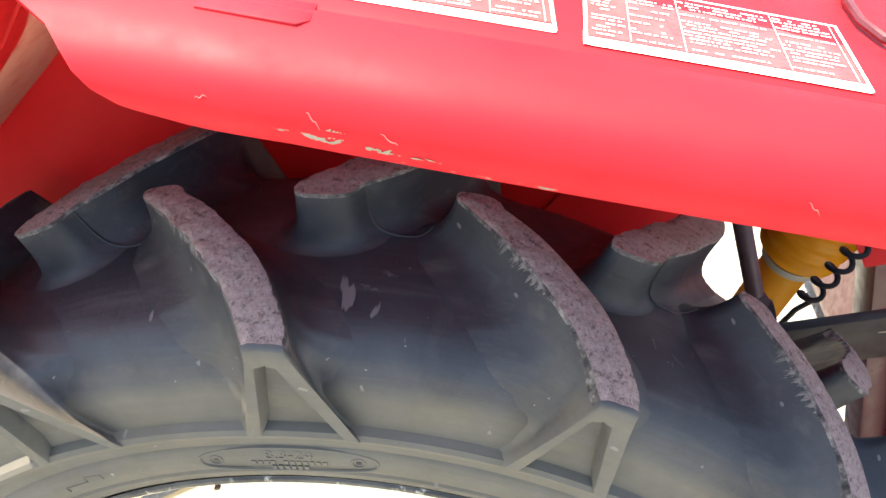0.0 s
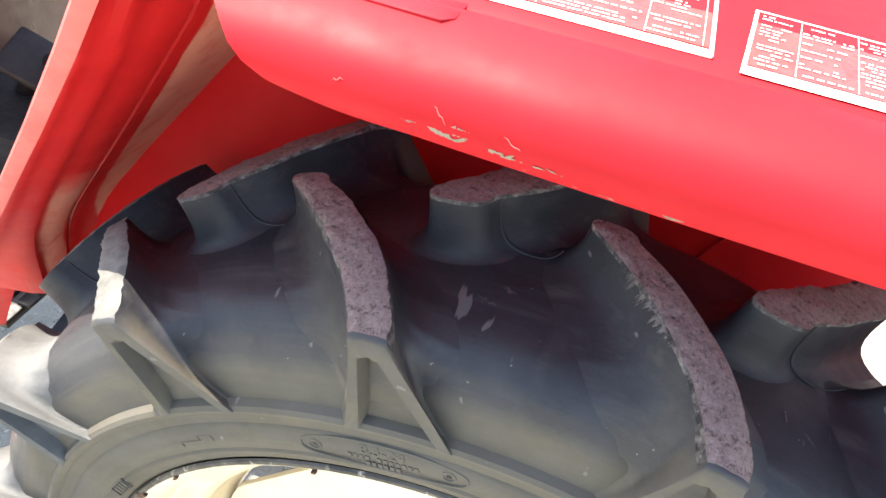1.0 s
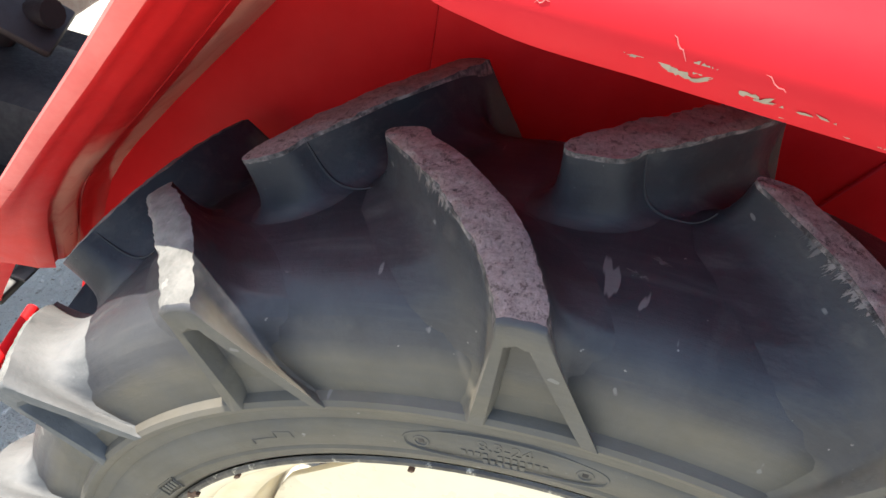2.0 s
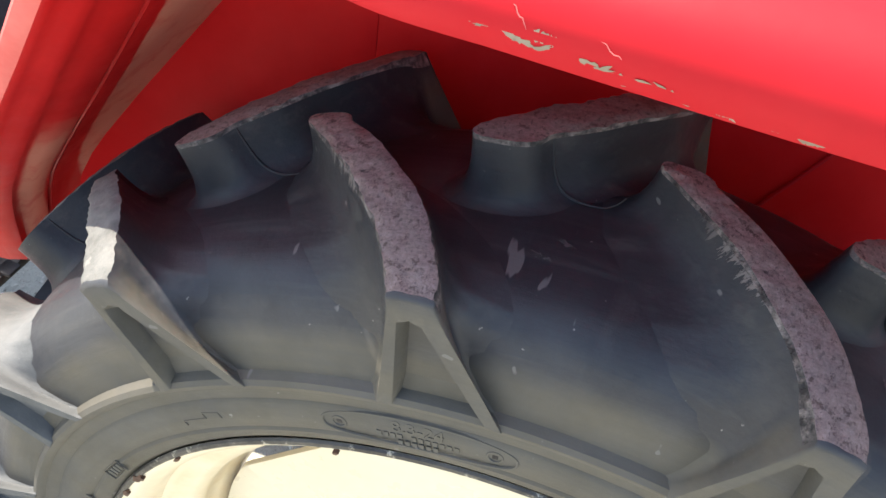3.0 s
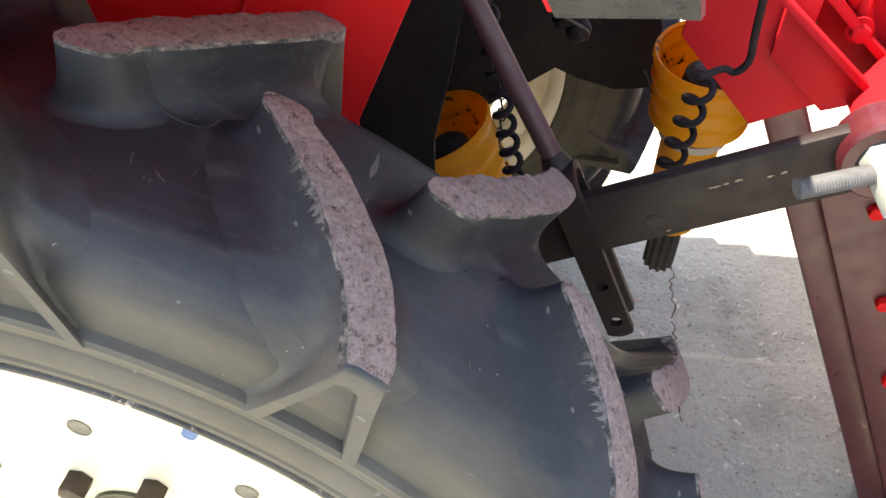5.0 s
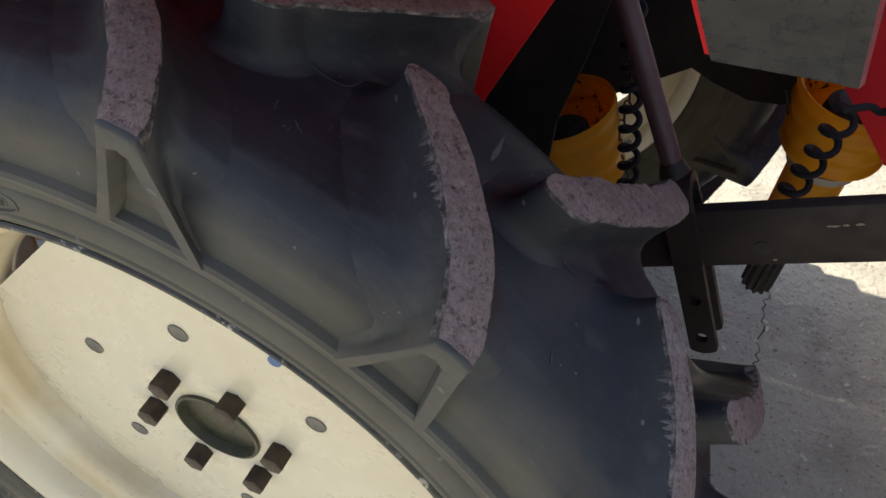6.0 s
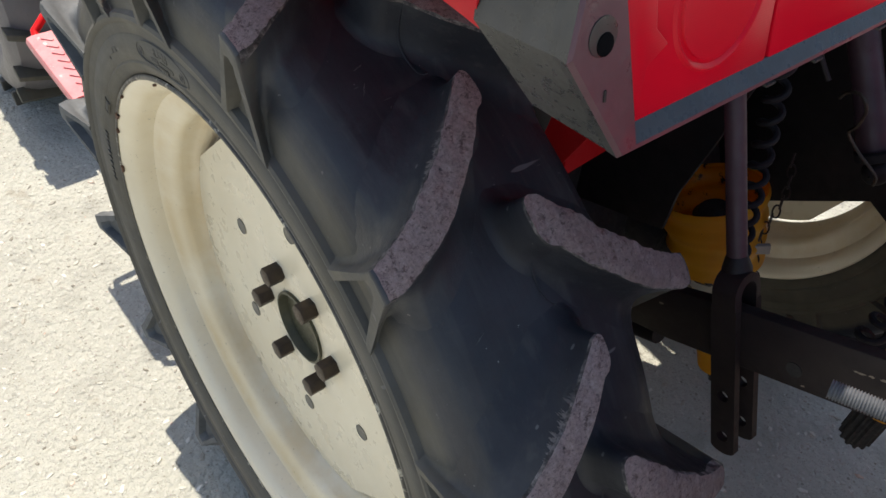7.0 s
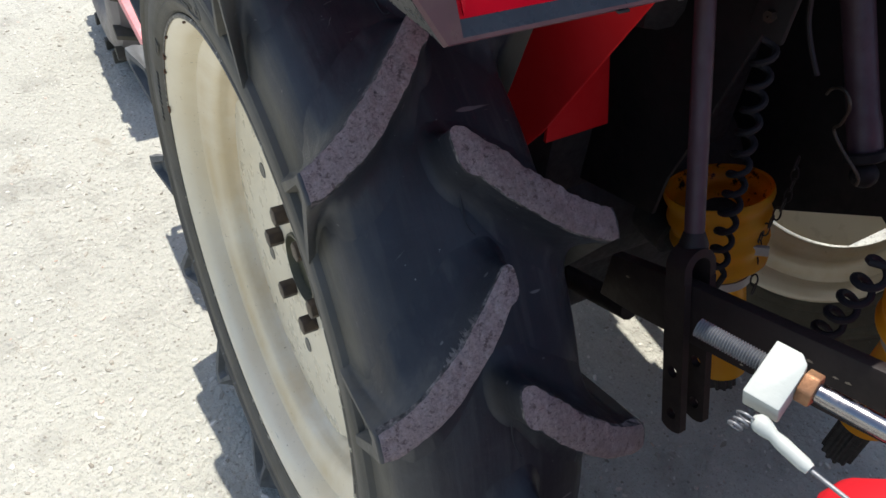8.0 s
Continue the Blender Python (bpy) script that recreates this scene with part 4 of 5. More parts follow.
def build_fender():
    bm = bmesh.new()
    T = 0.0025

    def skin(lift):
        rows = []
        for k in range(41):
            u = (k / 40) ** 1.6
            row = []
            for n, (y, z) in enumerate(PROFILE):
                x = FRONT[n] + (0.349 - FRONT[n]) * u
                a, b = PROFILE[max(n - 1, 0)], PROFILE[min(n + 1, len(PROFILE) - 1)]
                d = Vector((b[0] - a[0], b[1] - a[1])).normalized()
                nrm = Vector((-d.y, d.x))
                out = -0.012 * max(0.0, x / 0.35) ** 2 * max(0.0, 1 - n / 9)
                low = 0.005 * (1 - u) ** 40 * max(0.0, 1 - n / 4) - sag(x) * max(0.0, 1 - n / 5)
                drop = -0.004 * x / 0.35
                row.append((x, y + out + nrm.x * lift, z + low + drop + nrm.y * lift + 0.0012 * math.sin(9 * x + y * 20)))
            rows.append(row)
        return rows
    top, under = skin(0.0), skin(-T)
    vt, vu = grid_faces(bm, top), grid_faces(bm, under)
    for seq in ([r[0] for r in vt], [r[-1] for r in vt]):
        other = [r[0] for r in vu] if seq[0] is vt[0][0] else [r[-1] for r in vu]
        for a, b, c, d in zip(seq, seq[1:], other[1:], other):
            bm.faces.new((a, b, c, d))
    for i in (0, -1):
        for j in range(len(vt[0]) - 1):
            bm.faces.new((vt[i][j], vt[i][j + 1], vu[i][j + 1], vu[i][j]))
    f = part("fender", bm, RED, TRACTOR, "glossy red fender with a rolled skirt, edge chipped to bare metal")
    # inner wall beside the tyre, and the bent plate in front of it
    BEND = [(1.1395, -0.190), (1.06, -0.243), (0.98, -0.306), (0.90, -0.370), (0.83, -0.426), (0.775, -0.468), (0.745, -0.489), (0.715, -0.506), (0.68, -0.518), (0.60, -0.541), (0.50, -0.566), (0.41, -0.588)]
    RIM = [(1.1290, -0.213, -0.021), (1.06, -0.264, 0.000), (0.98, -0.328, 0.029), (0.90, -0.393, 0.057), (0.83, -0.449, 0.081), (0.775, -0.494, 0.101), (0.745, -0.518, 0.112), (0.715, -0.542, 0.122), (0.68, -0.570, 0.135), (0.60, -0.634, 0.163), (0.50, -0.700, 0.195), (0.41, -0.750, 0.215)]
    bm = slab([(-0.2, 1.1245), (-0.2, 0.5167), (-0.40, 0.45), (-0.588, 0.41)] + [(x, z) for z, x in reversed(BEND[1:])], "y", 0.2290, 0.2325, 0.001)
    slab([(-0.2, 0.5167), (-0.2, 1.1245), (-0.19, 1.1395), (0.342, 1.120), (0.318, 1.07), (0.166, 0.760), (0.10, 0.66), (-0.10, 0.55)], "y", 0.2290, 0.2325, 0.001, bm)
    for v in bm.verts:
        v.co.y += 0.115 * max(0.0, v.co.x + 0.2)  # the wall splays inwards behind the bend
    wall = part("inner_wall", bm, RED_DULL, f, "dull red side wall between the tyre and the driver's seat")
    part("rib", sweep([(x, 0.2285 + 0.115 * (x + 0.2), z) for x, z in ((0.066, 0.815), (0.0915, 0.861), (0.117, 0.907), (0.142, 0.953), (0.18, 1.02))], 0.0017, 8), RED, wall)
    # pressed ridges and grooves: distance from the rim, height
    BEADS = [(0.0, 0.0), (0.006, 0.001), (0.014, 0.001), (0.0175, 0.0065), (0.026, 0.0065), (0.030, 0.001), (0.040, 0.001), (0.0445, 0.0055), (0.0655, 0.0075), (0.0685, 0.0070), (0.0700, 0.000), (0.0730, 0.000), (0.0750, 0.0060), (0.088, 0.0070)]
    bm = bmesh.new()
    front_rows, back_rows = [], []
    for (z, xb), (_, xr, yr) in zip(BEND[:9] + [(0.635, -0.531)], RIM[:9] + [(0.635, -0.606, 0.151)]):
        scale = min(1.0, (0.2295 - yr) / 0.105)
        reach = max(0.147, yr + 0.02) - yr
        steps = [(yr + off * scale, h) for off, h in BEADS]
        y0 = steps[-1][0]
        steps += [(y0 + (0.2295 - y0) * q, 0.0070 + 0.009 * q * q) for q in (0.3, 0.6, 0.8, 1.0)]
        row = [(xr + (xb - xr) * (1 - (1 - min(1.0, (y - yr) / reach)) ** 1.6) + h, y, z) for y, h in steps]
        front_rows.append(row)
        back_rows.append([(x - 0.0025, y, z - 0.0015) for x, y, z in row])
    va, vb = grid_faces(bm, front_rows), grid_faces(bm, back_rows)
    for n in (0, -1):
        for a, b in zip(range(len(va) - 1), range(1, len(va))):
            bm.faces.new((va[a][n], va[b][n], vb[b][n], vb[a][n]))
        for k in range(len(va[0]) - 1):
            bm.faces.new((va[n][k], va[n][k + 1], vb[n][k + 1], vb[n][k]))
    tongue = bmesh.new()
    strip = [(-0.606, 0.151, 0.637), (-0.634, 0.163, 0.60), (-0.700, 0.195, 0.50), (-0.72, 0.203, 0.465)]
    sheets = [[[(x + a, y + c, z + 0.002 * a) for a, c in ((0, 0), (0.030, 0.012), (0.044, 0.024))] for x, y, z in strip]]
    sheets.append([[(x - 0.003, y + 0.001, z) for x, y, z in row] for row in sheets[0]])
    for sheet in sheets:
        grid_faces(tongue, sheet)
    part("plate_foot", tongue, RED_PLATE, f, "narrow red foot of the front plate")
    part("front_plate", bm, RED_PLATE, f, "dull red bent front plate with pressed beads and rust pits")
    bm = bmesh.new()
    lip = [(0.0, 0.0, 0.0), (-0.003, -0.0035, 0.003), (-0.0075, -0.0045, 0.0055), (-0.0095, -0.003, 0.0060), (-0.0080, 0.0005, 0.0040), (-0.004, 0.0015, 0.0)]
    vs = grid_faces(bm, [[(x + a, y + b, z + c) for a, b, c in lip] for z, x, y in RIM], close_v=True)
    bm.faces.new(vs[0])
    bm.faces.new(vs[-1])
    part("front_lip", bm, LIP_RED, f, "folded red lip along the front plate's edge")
    # bare spots along the skirt's edge
    rnd = random.Random(8)
    for x, w, h, up in ((-0.073, 0.008, 0.0022, 0.010), (-0.056, 0.018, 0.004, 0.008), (-0.050, 0.008, 0.006, 0.011), (-0.027, 0.017, 0.0060, 0.0052), (-0.011, 0.024, 0.0055, 0.0040), (0.014, 0.008, 0.003, 0.0025), (0.030, 0.014, 0.0032, 0.0028),
                        (0.043, 0.008, 0.003, 0.0020), (0.215, 0.012, 0.002, 0.002), (0.245, 0.016, 0.0022, 0.002), (0.262, 0.006, 0.002, 0.002)):
        out = -0.012 * max(0.0, x / 0.35) ** 2
        for bit in range(3):
            bm = bmesh.new()
            pts = []
            cx, cz = x + w * (bit - 1) * 0.33 + rnd.uniform(-0.1, 0.1) * w, up + rnd.uniform(-0.25, 0.25) * h
            tilt = rnd.uniform(-0.5, 0.5)
            for k in range(20):
                a = 2 * math.pi * k / 20
                q = 1 + rnd.uniform(-0.5, 0.3)
                u, v = 0.24 * w * q * math.cos(a), 0.34 * h * q * math.sin(a)
                pts.append((cx + u, max(0.0004, cz + v + tilt * u)))
            vs = [bm.verts.new((px, -0.0180 + out - 0.55 * s - 0.0007 if s < 0.0065 else -0.0216 + out - 0.0010 - 0.12 * (s - 0.0065), 1.0880 - 0.004 * px / 0.35 + 0.0012 * math.sin(9 * px) - sag(px) * max(0.0, 1 - s / 0.028) + s)) for px, s in pts]
            bm.faces.new(vs)
            part("bare_patch", bm, CHIP, f)
    # fine scratches on the skirt
    def skirt(px, up):
        side = lerp_table([(z - 1.0880, y) for y, z in PROFILE[:6]], up)
        return Vector((px, side - 0.012 * max(0.0, px / 0.35) ** 2 - 0.0001, 1.0880 - 0.004 * px / 0.35 + 0.0012 * math.sin(9 * px) + up))
    for xa, ua, xb, ub, w in ((-0.062, 0.0195, -0.056, 0.013, 0.0003), (-0.031, 0.0150, -0.021, 0.0095, 0.00025), (0.150, 0.016, 0.157, 0.011, 0.00025), (-0.108, 0.018, -0.103, 0.020, 0.00025)):
        line = [skirt(xa + (xb - xa) * k / 6, ua + (ub - ua) * k / 6 + 0.0006 * math.sin(k * 1.9)) for k in range(7)]
        part("scratch", sweep(line, [w * q for q in (0.3, 0.8, 1, 1, 0.9, 0.7, 0.3)], 5), SCRATCH, f)
    # dark slot in the top
    slot = [(-0.118, 0.0125), (-0.074, 0.0110), (-0.069, 0.016), (-0.069, 0.045), (-0.118, 0.048)]
    part("slot_cover", slab(slot, "z", 1.1262, 1.1290, 0.0004), SLOT_RED, f, "dark red recessed cover in the fender top")
    line = [(0.222, 0.190, 1.1345), (0.208, 0.160, 1.1345), (0.2005, 0.130, 1.1340), (0.2005, 0.105, 1.1335), (0.207, 0.088, 1.1330), (0.225, 0.078, 1.1325), (0.30, 0.070, 1.1310)]
    part("moulding", sweep(line, 0.0026, 8), MAROON, f, "dark maroon moulding round the seat corner")
    return f


fender = build_fender()


def build_label(x0, x1, y0, y1, slant, columns, seed):
    lab = thing("label", (x0, y0, 1.13), "white instruction label with a red printed table, edges scuffed", "label", "labels on the fender")

    def z_at(x, y):
        return 1.1285 + 0.03 * min(y - 0.034, 0.066) - 0.004 * x / 0.35 + 0.0012 * math.sin(9 * x + y * 20) + 0.0009
    def sheet(a0, a1, b0, b1, lift):
        bm = bmesh.new()
        rows = [[(a0 + (a1 - a0) * i / 6 - slant * (b0 + (b1 - b0) * j / 4 - y0), b0 + (b1 - b0) * j / 4, z_at(a0 + (a1 - a0) * i / 6, b0 + (b1 - b0) * j / 4) + lift) for j in range(5)] for i in range(7)]
        grid_faces(bm, rows)
        return bm
    part("white_border", sheet(x0, x1, y0, y1, 0.0), STICKER, lab)
    part("red_field", sheet(x0 + 0.0014, x1 - 0.0014, y0 + 0.0082, y1 - 0.0014, 0.0004), LABEL_INK, lab)
    for a0, a1, b0, b1 in ((x0, x0 + 0.0018, y0, y1), (x1 - 0.0018, x1, y0, y1), (x0, x1, y1 - 0.0018, y1)):
        part("border_line", sheet(a0, a1, b0, b1, 0.0009), STICKER, lab)
    rnd = random.Random(seed)
    x = x0 + 0.004
    for w in columns:
        y = y0 + 0.0105
        while y < y1 - 0.005:
            xx = x + rnd.choice((0.0, 0.0, 0.002))
            stop = x + w - rnd.choice((0.004, 0.006, 0.010))
            while xx < stop:
                ww = min(rnd.choice((0.0012, 0.002, 0.003, 0.0045)), x + w - 0.003 - xx)
                if rnd.random() < 0.88:
                    part("printed_bar", sheet(xx, xx + ww, y, y + 0.0012, 0.0008), STICKER, lab)
                xx += ww + rnd.choice((0.0008, 0.0014))
            y += rnd.choice((0.0036, 0.0036, 0.0042, 0.0075))
        part("rule", sheet(x + w - 0.0011, x + w - 0.0007, y0 + 0.008, y1 - 0.002, 0.0008), STICKER, lab)
        x += w
    return lab


build_label(-0.075, 0.039, 0.040, 0.106, 0.05, (0.03, 0.05, 0.026), 3)
build_label(0.051, 0.186, 0.034, 0.104, -0.04, (0.019, 0.026, 0.05, 0.032), 5)

# ---- rear lamp on the fender's end ----


def build_lamp():
    def lean(bm):
        for v in bm.verts:
            if v.co.x > 0.38:
                v.co.x -= 0.20 * (v.co.z - 1.048)
        return bm

    sec = [(-0.005, 1.047), (-0.0335, 1.0895), (-0.0170, 1.150), (-0.010, 1.160), (0.30, 1.160), (0.30, 1.047)]
    flare = [(0.0005, 1.0455), (-0.0305, 1.0935), (-0.0150, 1.150), (-0.008, 1.160), (0.30, 1.160), (0.30, 1.0455)]
    bm = bmesh.new()
    front = lambda z: 0.360 - 0.27 * (z - 1.049)
    rows = [[(front(z) - 0.002, y + (0.004 if y < 0.1 else -0.004), z + (0.004 if z < 1.1 else -0.004)) for y, z in sec], [(front(z), y, z) for y, z in sec], [(0.4000, y, z) for y, z in flare]]
    vs = grid_faces(bm, rows, close_v=True)
    bm.faces.new(vs[0])
    bm.faces.new(vs[-1])
    bmesh.ops.bevel(bm, geom=[e for e in bm.edges if e.calc_face_angle(0) > 0.4], offset=0.003, segments=2, affect="EDGES")
    lamp = part("tail_lamp", lean(bm), BLACK_PLASTIC, TRACTOR, "scuffed black plastic tail lamp housing")
    for p in lamp.data.polygons:
        p.use_smooth = p.area < 0.0002
    grow = [(-0.0035, 1.0482), (-0.0318, 1.0900), (-0.0155, 1.150), (-0.010, 1.1600), (0.300, 1.1600), (0.300, 1.0470)]
    bm = bmesh.new()
    vs = grid_faces(bm, [[(front(z) - q, y, z) for y, z in grow] for q in (0.0022, 0.0004)], close_v=True)
    bm.faces.new(vs[0])
    bm.faces.new(vs[-1])
    part("mounting_flange", bm, RED, lamp, "thin red flange behind the lamp housing", False)
    # bezel: a raised border round the lens
    outer = [(0.0000, 1.0455), (-0.0315, 1.0940), (-0.0165, 1.151), (0.30, 1.151), (0.30, 1.0455)]
    inner = [(0.0095, 1.0535), (-0.0030, 1.109), (-0.0050, 1.145), (0.295, 1.145), (0.295, 1.0535)]
    bm = bmesh.new()
    rws = [[(0.3996, *p) for p in outer], [(0.4055, *p) for p in outer], [(0.4070, p[0] + (0.0015 if p[0] < 0.1 else -0.0015), p[1] + (0.0015 if p[1] < 1.1 else -0.0015)) for p in outer], [(0.4070, y, z - (0.0045 if z < 1.08 else 0)) for y, z in inner], [(0.4015, y, z + (0.0015 if z < 1.08 else 0)) for y, z in inner], [(0.396, *p) for p in inner]]
    grid_faces(bm, rws, close_v=True, mat=lambda i, j: 1 if i in (0, 3) else 0)
    part("bezel", lean(bm), [PURPLE_PLASTIC, BLACK_PLASTIC], lamp, "sun-faded purplish plastic bezel", False)
    hole = revolve([(0.4060, 0.0001), (0.4060, 0.0074), (0.4074, 0.0074), (0.4075, 0.0068), (0.4073, 0.0001)], (0, -0.0150, 1.1000), axis=(1, 0, 0), steps=24)
    part("fixing_hole", lean(hole), BLACK_PLASTIC, lamp)
    # screw disc in near-black: the hole's darkness is painted, no recess is cut
    part("screw_head", lean(revolve([(0.4070, 0.0001), (0.4070, 0.0046), (0.4079, 0.0042), (0.4081, 0.0001)], (0, -0.0140, 1.0970), axis=(1, 0, 0), steps=20)), PIT, lamp)
    # raised dark bar, coloured for the shade inside a slot
    part("bezel_slot", lean(slab([(-0.0126, 1.0745), (-0.0114, 1.0745), (-0.0114, 1.0790), (-0.0126, 1.0790)], "x", 0.4062, 0.4076, 0)), DARK_CAST, lamp)
    poly = [(0.0100, 1.0540), (-0.0025, 1.109), (-0.0045, 1.1445), (0.1040, 1.1445), (0.1040, 1.0540)]
    lens = part("lens", lean(slab(poly, "x", 0.397, 0.4020, 0.0015)), LENS, lamp, "ribbed translucent red lens")
    part("lens", lean(slab([(0.1060, 1.0540), (0.1060, 1.1445), (0.2945, 1.1445), (0.2945, 1.0540)], "x", 0.397, 0.4020, 0.0015)), LENS, lamp, "ribbed translucent red lens")
    step = [(0.0120, 1.0560), (-0.0005, 1.109), (-0.0025, 1.1425), (0.014, 1.1425), (0.020, 1.092), (0.028, 1.084), (0.016, 1.078)]
    part("lens_step", lean(slab(step, "x", 0.4018, 0.4036, 0.0008)), LENS, lens)
    part("lens_ring", lean(revolve([(0.4018, 0.0315), (0.4032, 0.0300), (0.4032, 0.0290), (0.4018, 0.0275)], (0, 0.062, 1.094), axis=(1, 0, 0), steps=48)), LENS, lens)
    dome = [(0.4018, 0.0262), (0.4030, 0.0255), (0.4034, 0.018), (0.4036, 0.0002)]
    part("lens_dome", lean(revolve(dome, (0, 0.062, 1.094), axis=(1, 0, 0), steps=48, closed=False)), LENS, lens)
    # dark tabs, coloured for the shade inside the notches
    for y in (0.100, 0.140, 0.20):
        part("drain_notch", slab([(0.4035, y), (0.4082, y), (0.4082, y + 0.007), (0.4035, y + 0.007)], "z", 1.0448, 1.0462, 0), DARK_CAST, lamp)
    return lamp


build_lamp()

# ---- lift rod and lower link ----


def build_lift_rod():
    rod = thing("lift_rod", (0.42, 0.32, 0.56), "dark maroon steel lift rod ending in a black slotted fork", "linkage")
    a, b = Vector((0.3490, 0.323, 0.7415)), Vector((0.137, 0.382, 1.145))
    part("tube", sweep([a.lerp(b, k / 8) for k in range(9)], 0.0092, 16), ROD_PAINT, rod)
    part("collar", sweep([a - (b - a) * 0.012, a + (b - a) * 0.006, a + (b - a) * 0.03], [0.0135, 0.0135, 0.0098], 16), BLACK_STEEL, rod)
    top, foot = Vector((0.362, 0, 0.717)), Vector((0.4235, 0, 0.556))
    d = (foot - top).normalized()
    n = Vector((d.z, 0, -d.x))
    L = (foot - top).length
    for y0, y1 in ((0.2980, 0.3060), (0.3285, 0.3365)):
        # a flat strap pierced by two pin holes, its foot rounded
        w, ring, bm = 0.0130, 0.0062, bmesh.new()
        for s0, s1, hole in ((0.0, L - 0.047, L - 0.072), (L - 0.047, L, L - 0.022)):
            turns = sorted([2 * math.pi * k / 28 for k in range(28)] + [math.atan2(sw * w, s - hole) % (2 * math.pi) for s in (s0, s1) for sw in (-1, 1)])
            loops = [[], [], [], []]
            for a in turns:
                ca, sa = math.cos(a), math.sin(a)
                r = min(w / max(abs(sa), 1e-6), abs((s1 if ca > 0 else s0) - hole) / max(abs(ca), 1e-6))
                if s1 == L and ca > 0:
                    r = min(r, 0.0215)
                for lst, rr, y in zip(loops, (ring, r, r, ring), (y0, y0, y1, y1)):
                    q = top + d * (hole + rr * ca) + n * (rr * sa)
                    lst.append((q.x, y, q.z))
            grid_faces(bm, loops + [loops[0]], close_v=True)
        bmesh.ops.remove_doubles(bm, verts=bm.verts, dist=0.00005)
        part("fork_cheek", bm, BLACK_STEEL, rod, "", False)
    # the strap bends round from one cheek to the other
    bend = [(0.0, 0.0)] + [(math.pi * k / 14, -0.012) for k in range(15)] + [(math.pi, 0.0)]
    bm, wide = bmesh.new(), 0.0130
    rows = []
    for t, s in bend:
        row = []
        for r, u in ((0.01125, -wide), (0.01925, -wide + 0.001), (0.01925, wide - 0.001), (0.01125, wide)):
            p = top + d * (s - r * math.sin(t)) + n * u
            row.append((p.x, 0.31725 + r * math.cos(t), p.z))
        rows.append(row)
    vs = grid_faces(bm, rows, close_v=True)
    bm.faces.new(vs[0])
    bm.faces.new(vs[-1])
    part("fork_bridge", bm, BLACK_STEEL, rod)


build_lift_rod()


def build_lower_link():
    link = thing("lower_link", (0.40, 0.316, 0.65), "flat black steel lower link arm with a ball end, worn edges", "linkage")
    x0, x1 = 0.27, 0.585
    z = lambda x: 0.6885 + 0.445 * (x - 0.39)
    poly = [(x0, z(x0) - 0.030), (0.32, z(0.32) - 0.034), (x1, z(x1) - 0.030), (x1 + 0.012, z(x1)), (x1 - 0.004, z(x1) + 0.034), (0.36, z(0.36) + 0.036), (x0, z(x0) + 0.030)]
    part("arm", slab(poly, "y", 0.3095, 0.3235, 0.002), BLACK_STEEL, link, "flat black bar, paint rubbed off its edges")
    rnd = random.Random(6)
    for x, zz, w in ((0.480, 0.742, 0.010), (0.489, 0.7465, 0.005), (0.498, 0.751, 0.008), (0.521, 0.757, 0.005), (0.531, 0.762, 0.007), (0.30, 0.66, 0.006), (0.45, 0.69, 0.004)):
        b = bmesh.new()
        pts = []
        for k in range(14):
            q, r = 2 * math.pi * k / 14, rnd.uniform(0.5, 1.2)
            u, v = 0.5 * w * r * math.cos(q), 0.0014 * r * math.sin(q)
            pts.append(b.verts.new((x + u, 0.3091, zz + v + 0.4 * u)))
        b.faces.new(pts)
        part("bare_patch", b, CHIP, link)
    # dark plug instead of an opening; the hole's shade is its colour
    part("hole", revolve([(0.3089, 0.0001), (0.3089, 0.0075), (0.3241, 0.0075), (0.3241, 0.0001)], (0.437, 0, 0.699), steps=20), DARK_CAST, link)
    c = Vector((0.600, 0, 0.785))
    part("ball_eye", revolve([(0.300, 0.036), (0.297, 0.033), (0.297, 0.024), (0.334, 0.024), (0.334, 0.033), (0.331, 0.036)], c, steps=32), MAROON, link)
    ball = [(0.3165 + 0.024 * math.sin(t), 0.024 * math.cos(t)) for t in [-1.05 + 2.1 * k / 8 for k in range(9)]]
    part("ball", revolve(ball + [(0.337, 0.0115), (0.296, 0.0115)], c, steps=28), ZINC, link, "bright steel ball")


build_lower_link()


def build_check_chain():
    """The levelling screw with its block, nut, pin and cable."""
    s = thing("turnbuckle", (0.54, 0.15, 0.87), "zinc threaded bolt in a pale grey block with a rusty nut", "linkage")
    tip, d = Vector((0.4935, 0.1460, 0.8700)), Vector((0.949, 0.290, 0.122)).normalized()
    u = Vector((0.315, -0.870, -0.385))
    u = (u - d * u.dot(d)).normalized()
    m = Matrix.Translation(tip) @ Matrix((d, u, d.cross(u))).transposed().to_4x4()

    def at(a, b=0.0, c=0.0):
        return m @ Vector((a, b, c))
    thread = [at(0.001 + 0.046 * k / 52) for k in range(53)]
    part("threaded_end", sweep(thread, [0.0049 if k % 2 else 0.0063 for k in range(53)], 18), ZINC, s, "bright zinc threaded bolt end")
    bm = bmesh.new()
    slab([(0.0445, -0.013), (0.060, -0.013), (0.0655, -0.008), (0.0665, -0.002), (0.0665, 0.025), (0.0445, 0.025)], "z", -0.0095, 0.0095, 0.0011, bm)
    part("block", turned(bm, m), WHITE_PAINT, s, "pale grey painted steel block")
    bm = bmesh.new()
    slab(hexagon(0.0108, 0.25), "x", 0.0668, 0.0760, 0.0014, bm)
    part("nut", turned(bm, m), BRASS_NUT, s, "rusty brown hexagonal nut")
    rod = [at(0.0755), at(0.080), at(0.081), at(0.25)]
    part("screw_rod", sweep(rod, [0.0058, 0.0060, 0.0062, 0.0062], 20), CHROME, s, "chromed rod with worn dark patches")
